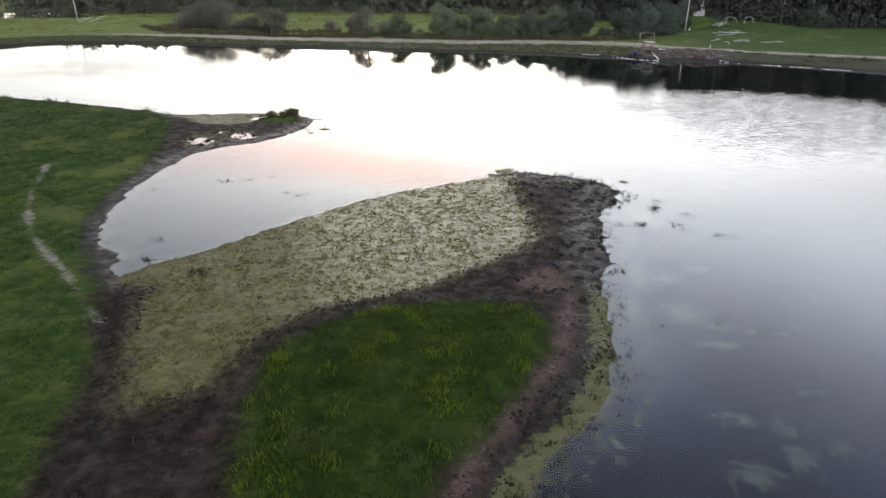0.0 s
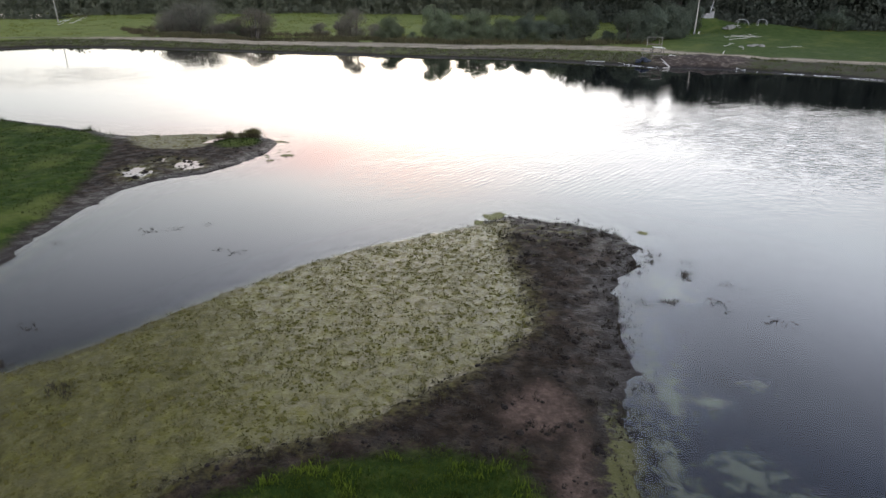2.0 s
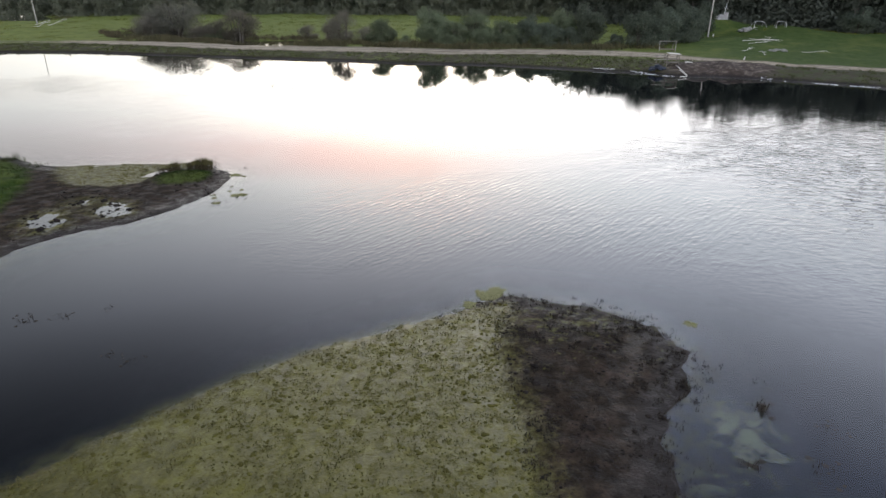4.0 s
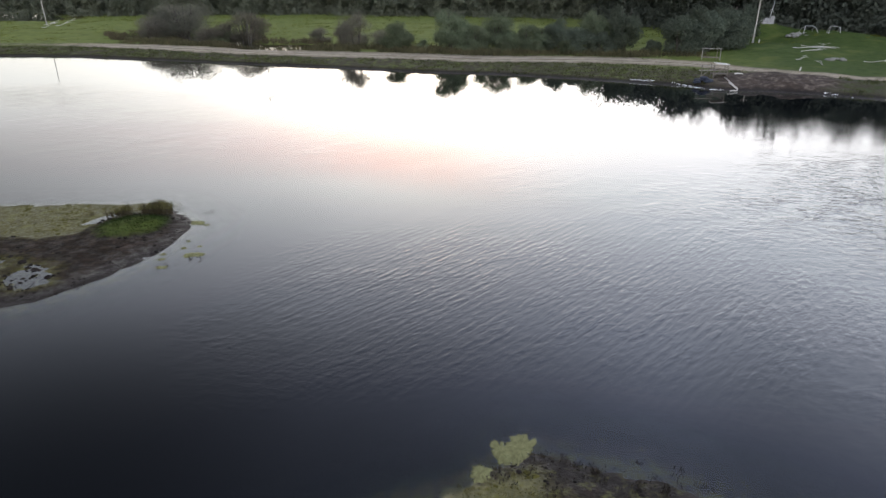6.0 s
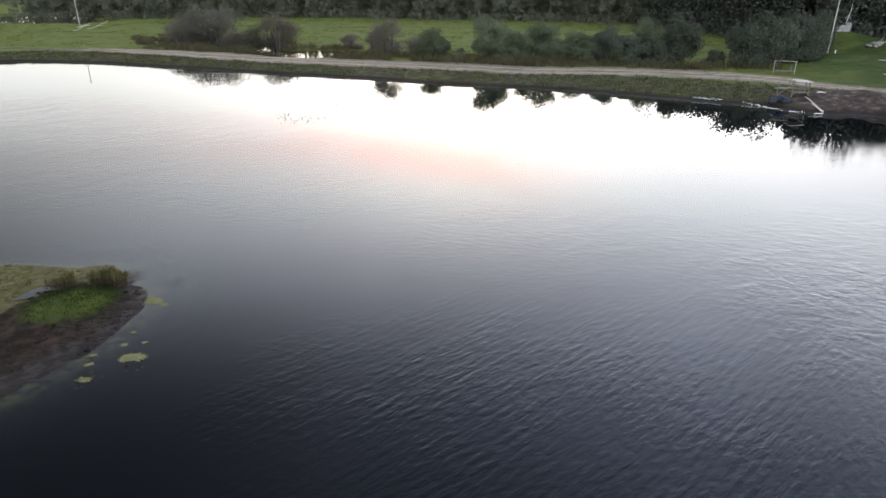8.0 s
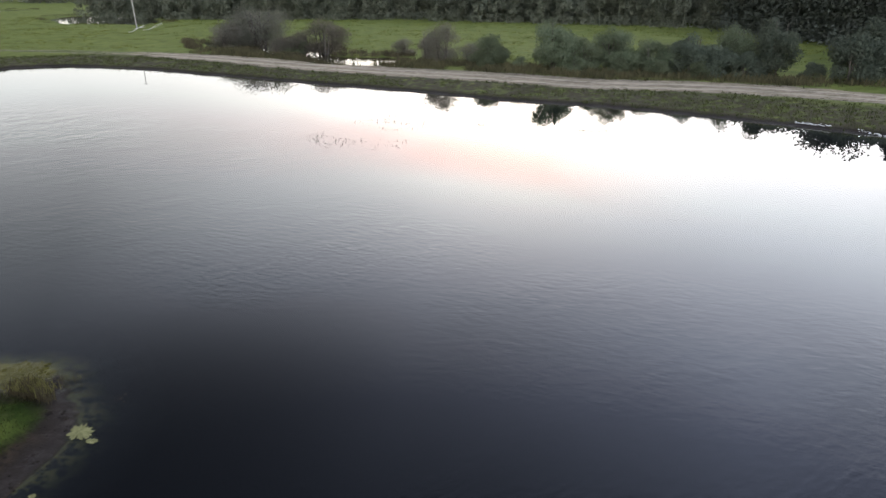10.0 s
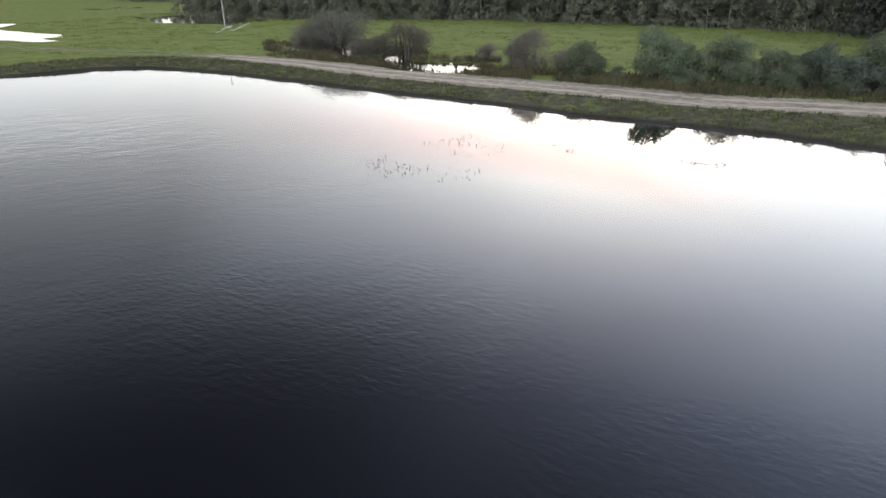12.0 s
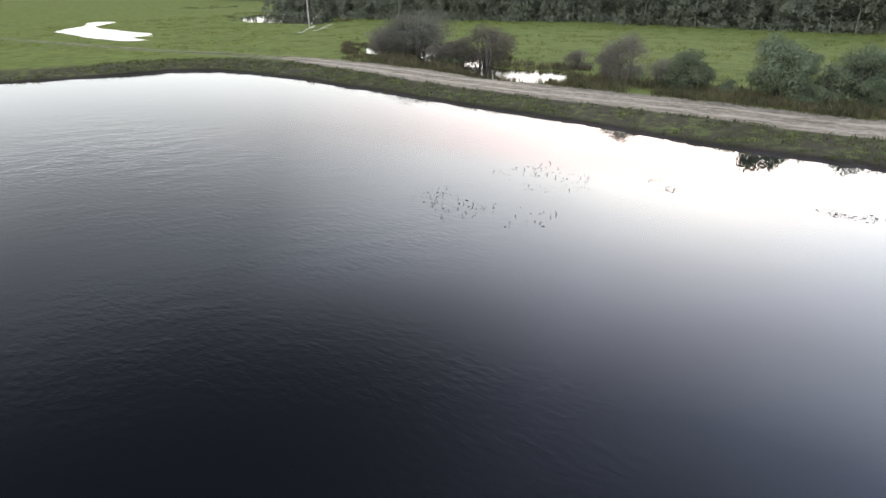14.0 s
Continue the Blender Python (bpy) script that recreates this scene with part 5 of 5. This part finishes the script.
for k, (x, y, n, high) in enumerate([(-23.2, 74.3, 4, 0.35), (-21.9, 74.4, 6, 0.5), (-21.0, 74.2, 14, 0.72), (-20.45, 74.3, 12, 0.75), (-19.65, 74.9, 10, 0.7), (-19.1, 74.95, 16, 0.85), (-18.6, 74.9, 16, 0.95), (-18.1, 74.9, 14, 1.0), (-18.3, 76.2, 4, 0.35)]):
    rush_clump(x, y, n, high, 100 + k)


# clods and stubble on the mud
def clods(name, spots, size, mat, label, rng, flat=0.6):
    geo = Geo()
    for x, y, z in spots:
        s, a0, base = size * min(2.6, rng.lognormal(-0.2, 0.5)), rng.uniform(0, 6.28), len(geo.v)
        geo.v.append((x, y, z + s * flat))
        for i in range(6):
            a, r = a0 + i * math.pi / 3, s * rng.uniform(0.65, 1.3)
            geo.v.append((x + r * math.cos(a), y + r * math.sin(a), z + s * flat * rng.uniform(0.25, 0.7)))
        for i in range(6):
            a, r = a0 + i * math.pi / 3, s * 1.25
            geo.v.append((x + r * math.cos(a), y + r * math.sin(a), z - 0.03))
        for i in range(6):
            j = (i + 1) % 6
            geo.f += [(base, base + 1 + i, base + 1 + j), (base + 1 + i, base + 7 + i, base + 7 + j, base + 1 + j)]
    return tagged(new(name, geo.mesh(name, mat)), label, "mud clods", kind="stuff")


mud_spots = scatter((-18, 12, 14, 53), 22000, rng, lambda q, x, y: (q["grass"] < -0.2) & (q["algae"] < 0.1) & (q["land"] > -0.6) & ((q["land"] > 1.0) | (x > 2) | (y < 32)) & ((lumps(x, y, 1.0, 27) + 0.25 * np.exp(-np.abs(q["algae"]) / 0.4) > 0.10)))
clods("mud_clods", mud_spots[:5200], 0.042, M_CLOD, "dark wet clods and stubble on the mud", rng, 0.42)
bar_spots = scatter((-29, 58, -15, 76), 5000, rng, lambda q, x, y: (q["grass"] < -0.2) & (q["algae"] < 0.1) & (q["land"] > -0.4) & (lumps(x, y, 1.4, 28) > 0.08))
clods("mud_clods", bar_spots[:420], 0.05, M_CLOD, "dark clods on the muddy spit", rng)
wet_spots = scatter((-29, 58, -15, 76), 9000, rng, lambda q, x, y: (q["puddle"] > -0.1) & (lumps(x, y, 0.7, 51) > 0.02))
clods("mud_clods", wet_spots[:210], 0.085, M_CLOD, "dark clods standing in the puddles of the spit", rng, 0.8)
mat_spots = scatter((-18, 19, 6, 53), 16000, rng, lambda q, x, y: (q["algae"] > 0.0) & (lumps(x, y, 1.0, 29) > 0.02))
clods("algae_clumps", mat_spots[:6500], 0.048, M_ALGAE, "pale yellow-green algae clumps on the flats", rng, 0.40)
flat_spots = scatter((-31, 71, -19, 79), 2500, rng, lambda q, x, y: (q["algae"] > 0.0) & (lumps(x, y, 1.0, 30) > 0.0))
clods("algae_clumps", flat_spots[:900], 0.05, M_ALGAE, "pale algae clumps on the spit", rng, 0.28)

tuft_spots = scatter((-18, 19, 6, 53), 15000, rng, lambda q, x, y: (q["algae"] > 0.1) & (q["land"] > -0.3) & (lumps(x, y, 0.7, 43) > -0.08))
blades(tuft_spots[:8000], M_FIBRE, "algae_fibres", "pale matted fibres of drying algae", "algae", rng, (0.03, 0.11), 7, 0.10, 0.022)
heap_spots = scatter((-18, 14, 14, 53), 9000, rng, lambda q, x, y: (q["grass"] < -0.3) & (q["algae"] < -0.6) & (q["land"] > -0.7) & ((q["land"] > 1.2) | (x > 3)) & (lumps(x, y, 0.9, 44) > 0.12))
clods("mud_tufts", heap_spots[:650], 0.062, M_CLOD, "dark rounded tufts standing on the wet mud", rng, 0.75)
blades(heap_spots[:700], M_WEED, "mud_plants", "dark stubble on the tufts in the mud", "mud plants", rng, (0.08, 0.22), 8, 0.08, 0.018)
stub_spots = scatter((-18, 12, 14, 53), 20000, rng, lambda q, x, y: (q["grass"] < 0.2) & (q["land"] > -0.3) & ((q["land"] > 1.2) | (x > 2)) & (q["algae"] < 0.5) & (lumps(x, y, 0.8, 35) + 0.3 * np.exp(-np.abs(q["algae"]) / 0.5) > 0.13))
blades(stub_spots[:3000], M_WEED, "mud_plants", "low dark plants growing on the wet mud", "mud plants", rng, (0.05, 0.16), 6, 0.07, 0.016)
fringe_spots = scatter((2, 14, 15, 52), 16000, rng, lambda q, x, y: (q["land"] > -0.9) & (q["land"] < 0.7) & (x > 2) & (lumps(x, y, 0.35, 33, 1) > 0.1))
fringe_spots[:, 2] = np.maximum(fringe_spots[:, 2], -0.05)
blades(fringe_spots[:1700], M_WEED, "water_plants", "dark stalks of water plants along the mud", "water plants", rng, (0.06, 0.2), 4, 0.07, 0.018)


def weed_clump(seed, n, spread, high):
    """Dark stalks and floating leaves of one water plant."""
    rng = np.random.default_rng(seed)
    top = tagged(new("water_weed"), "dark clump of water weed standing in the lake", "water weed", "weeds in the lake")
    spots = np.stack([rng.normal(0, spread, n), rng.normal(0, spread, n), np.zeros(n)], 1)
    ob = blades(spots, M_WEED, "stalk", "", "", rng, (high * 0.4, high), 3, 0.05, 0.014)
    ob.parent = top
    geo = Geo()
    for k in range(n):
        x, y, s, a0, base = rng.normal(0, spread * 1.6), rng.normal(0, spread * 1.6), rng.uniform(0.05, 0.14), rng.uniform(0, 6.28), len(geo.v)
        geo.v.append((x, y, 0.02))
        geo.v += [(x + s * rng.uniform(0.7, 1.2) * math.cos(a0 + i * 1.2566), y + s * rng.uniform(0.7, 1.2) * math.sin(a0 + i * 1.2566), 0.008) for i in range(5)]
        geo.f += [(base, base + 1 + i, base + 1 + (i + 1) % 5) for i in range(5)]
    part("floating_leaves", geo, M_WEED, top)
    return top


weeds = [weed_clump(201, 12, 0.16, 0.42), weed_clump(202, 7, 0.22, 0.25), weed_clump(203, 9, 0.8, 0.34)]
weeds[0].location = (14.2, 42.9, 0)
weeds[1].location = (13.4, 45.6, 0)
weeds[2].location = (-24.1, 119.5, 0)
WEED_SPOTS = [(0, 12.6, 39.7, 0.8), (1, 14.9, 39.6, 1.0), (1, 16.2, 41.7, 0.7), (1, 12.6, 26.7, 0.7), (1, 14.5, 25.9, 0.7), (0, -12.9, 31.6, 0.9), (0, -13.6, 31.9, 1.0), (0, -13.2, 32.1, 0.8),
              (0, -17.0, 33.6, 0.8), (0, -9.2, 29.0, 0.5), (1, -13.2, 67.9, 0.9), (1, -14.4, 66.5, 0.8), (1, -15.4, 75.6, 0.6), (2, -22.4, 119.4, 1.0), (2, -16.4, 118.8, 1.0), (2, -25.8, 120.2, 0.6),
              (2, -22.1, 129.8, 0.9), (2, -20.3, 131.4, 1.0), (2, -17.6, 129.8, 0.9), (2, -15.8, 127.8, 0.7), (2, -18.9, 125.7, 0.6), (2, -25.2, 121.5, 0.7), (2, -20.9, 119.1, 0.8), (2, -23.0, 116.4, 0.5),
              (1, -9.1, 129.9, 1.0), (1, -10.8, 132.0, 0.8), (1, 2.2, 129.3, 1.2), (1, 3.1, 128.9, 1.0), (1, 4.6, 129.2, 1.2), (1, -22.3, 47.1, 0.5), (1, -17.7, 36.8, 0.8), (1, -17.6, 49.2, 0.9), (1, -16.0, 49.6, 0.7),
              (1, -12.0, 46.2, 0.6), (1, -10.9, 45.7, 0.7), (1, -5.2, 46.4, 0.4), (1, -14.2, 50.5, 0.5), (1, 17.0, 37.8, 0.9), (1, 14.9, 44.6, 0.7), (1, 9.9, 26.4, 0.7), (1, 8.4, 22.5, 0.8),
              (1, 11.1, 39.7, 0.9), (1, -13.1, 28.3, 0.7), (1, -12.3, 28.5, 0.7), (1, -11.4, 28.3, 0.8), (0, -8.1, 26.8, 0.45), (1, -15.7, 31.3, 0.6),
              (0, 6.3, 51.9, 0.5), (0, 7.2, 51.5, 0.4), (1, 13.0, 46.8, 0.7), (0, 12.9, 44.6, 0.6)]
for which, x, y, s in WEED_SPOTS:
    copy_thing(weeds[which], pose(x, y, 0, 0, 0, (x * 37) % 360) @ Matrix.Diagonal((s, s, s, 1)))


def algae_patch(x, y, wide, deep, turn, label, seed):
    """A ragged mat of weed floating on the water, with thin torn lobes."""
    rng = np.random.default_rng(seed)
    n = 64
    geo = Geo()
    geo.v.append((0, 0, 0.035))
    edge = [max(0.3, 1 + 1.3 * float(lumps(5 * math.cos(a) + seed * 3.7, 5 * math.sin(a), 1.6, seed % 50, 4)) + rng.uniform(-0.16, 0.16)) for a in np.linspace(0, 2 * math.pi, n, endpoint=False)]
    for r, z in ((0.45, 0.04), (0.8, 0.03), (1.0, 0.006)):
        for k in range(n):
            a = 2 * math.pi * k / n
            geo.v.append((wide / 2 * r * edge[k] * math.cos(a), deep / 2 * r * edge[k] * math.sin(a), z + rng.uniform(-0.012, 0.012) * (r < 1)))
    geo.f += [(0, 1 + k, 1 + (k + 1) % n) for k in range(n)]
    for q in range(2):
        b = 1 + q * n
        geo.f += [(b + k, b + n + k, b + n + (k + 1) % n, b + (k + 1) % n) for k in range(n)]
    ob = tagged(new("algae_patch", geo.mesh("algae_patch", M_FLOAT)), label, "algae", "floating algae patches")
    ob.matrix_basis = pose(x, y, 0.0, 0, 0, turn)


PALE = "pale yellow-green algae patch floating on the lake"
for k, (x, y, wide, deep, turn) in enumerate([(4.2, 52.0, 0.7, 1.2, 20), (4.8, 52.2, 0.9, 1.6, -15), (3.5, 51.0, 0.8, 0.7, 30), (13.7, 49.2, 0.55, 0.6, 0), (-13.4, 68.2, 2.0, 1.1, 10), (-14.5, 66.4, 1.0, 0.6, 0),
                                               (-15.0, 67.5, 0.7, 0.35, 40), (-15.3, 68.2, 0.6, 0.3, 20), (-14.4, 69.2, 0.5, 0.4, 0), (-13.6, 69.5, 0.45, 0.3, 15), (-15.4, 73.5, 1.3, 1.7, 60), (-14.6, 73.1, 0.8, 0.5, 10),
                                               (-14.6, 70.3, 0.4, 0.3, 0)]):
    algae_patch(x, y, *((wide, deep) if y < 60 else (wide * 0.6, deep * 0.6)), turn, PALE, 301 + k)
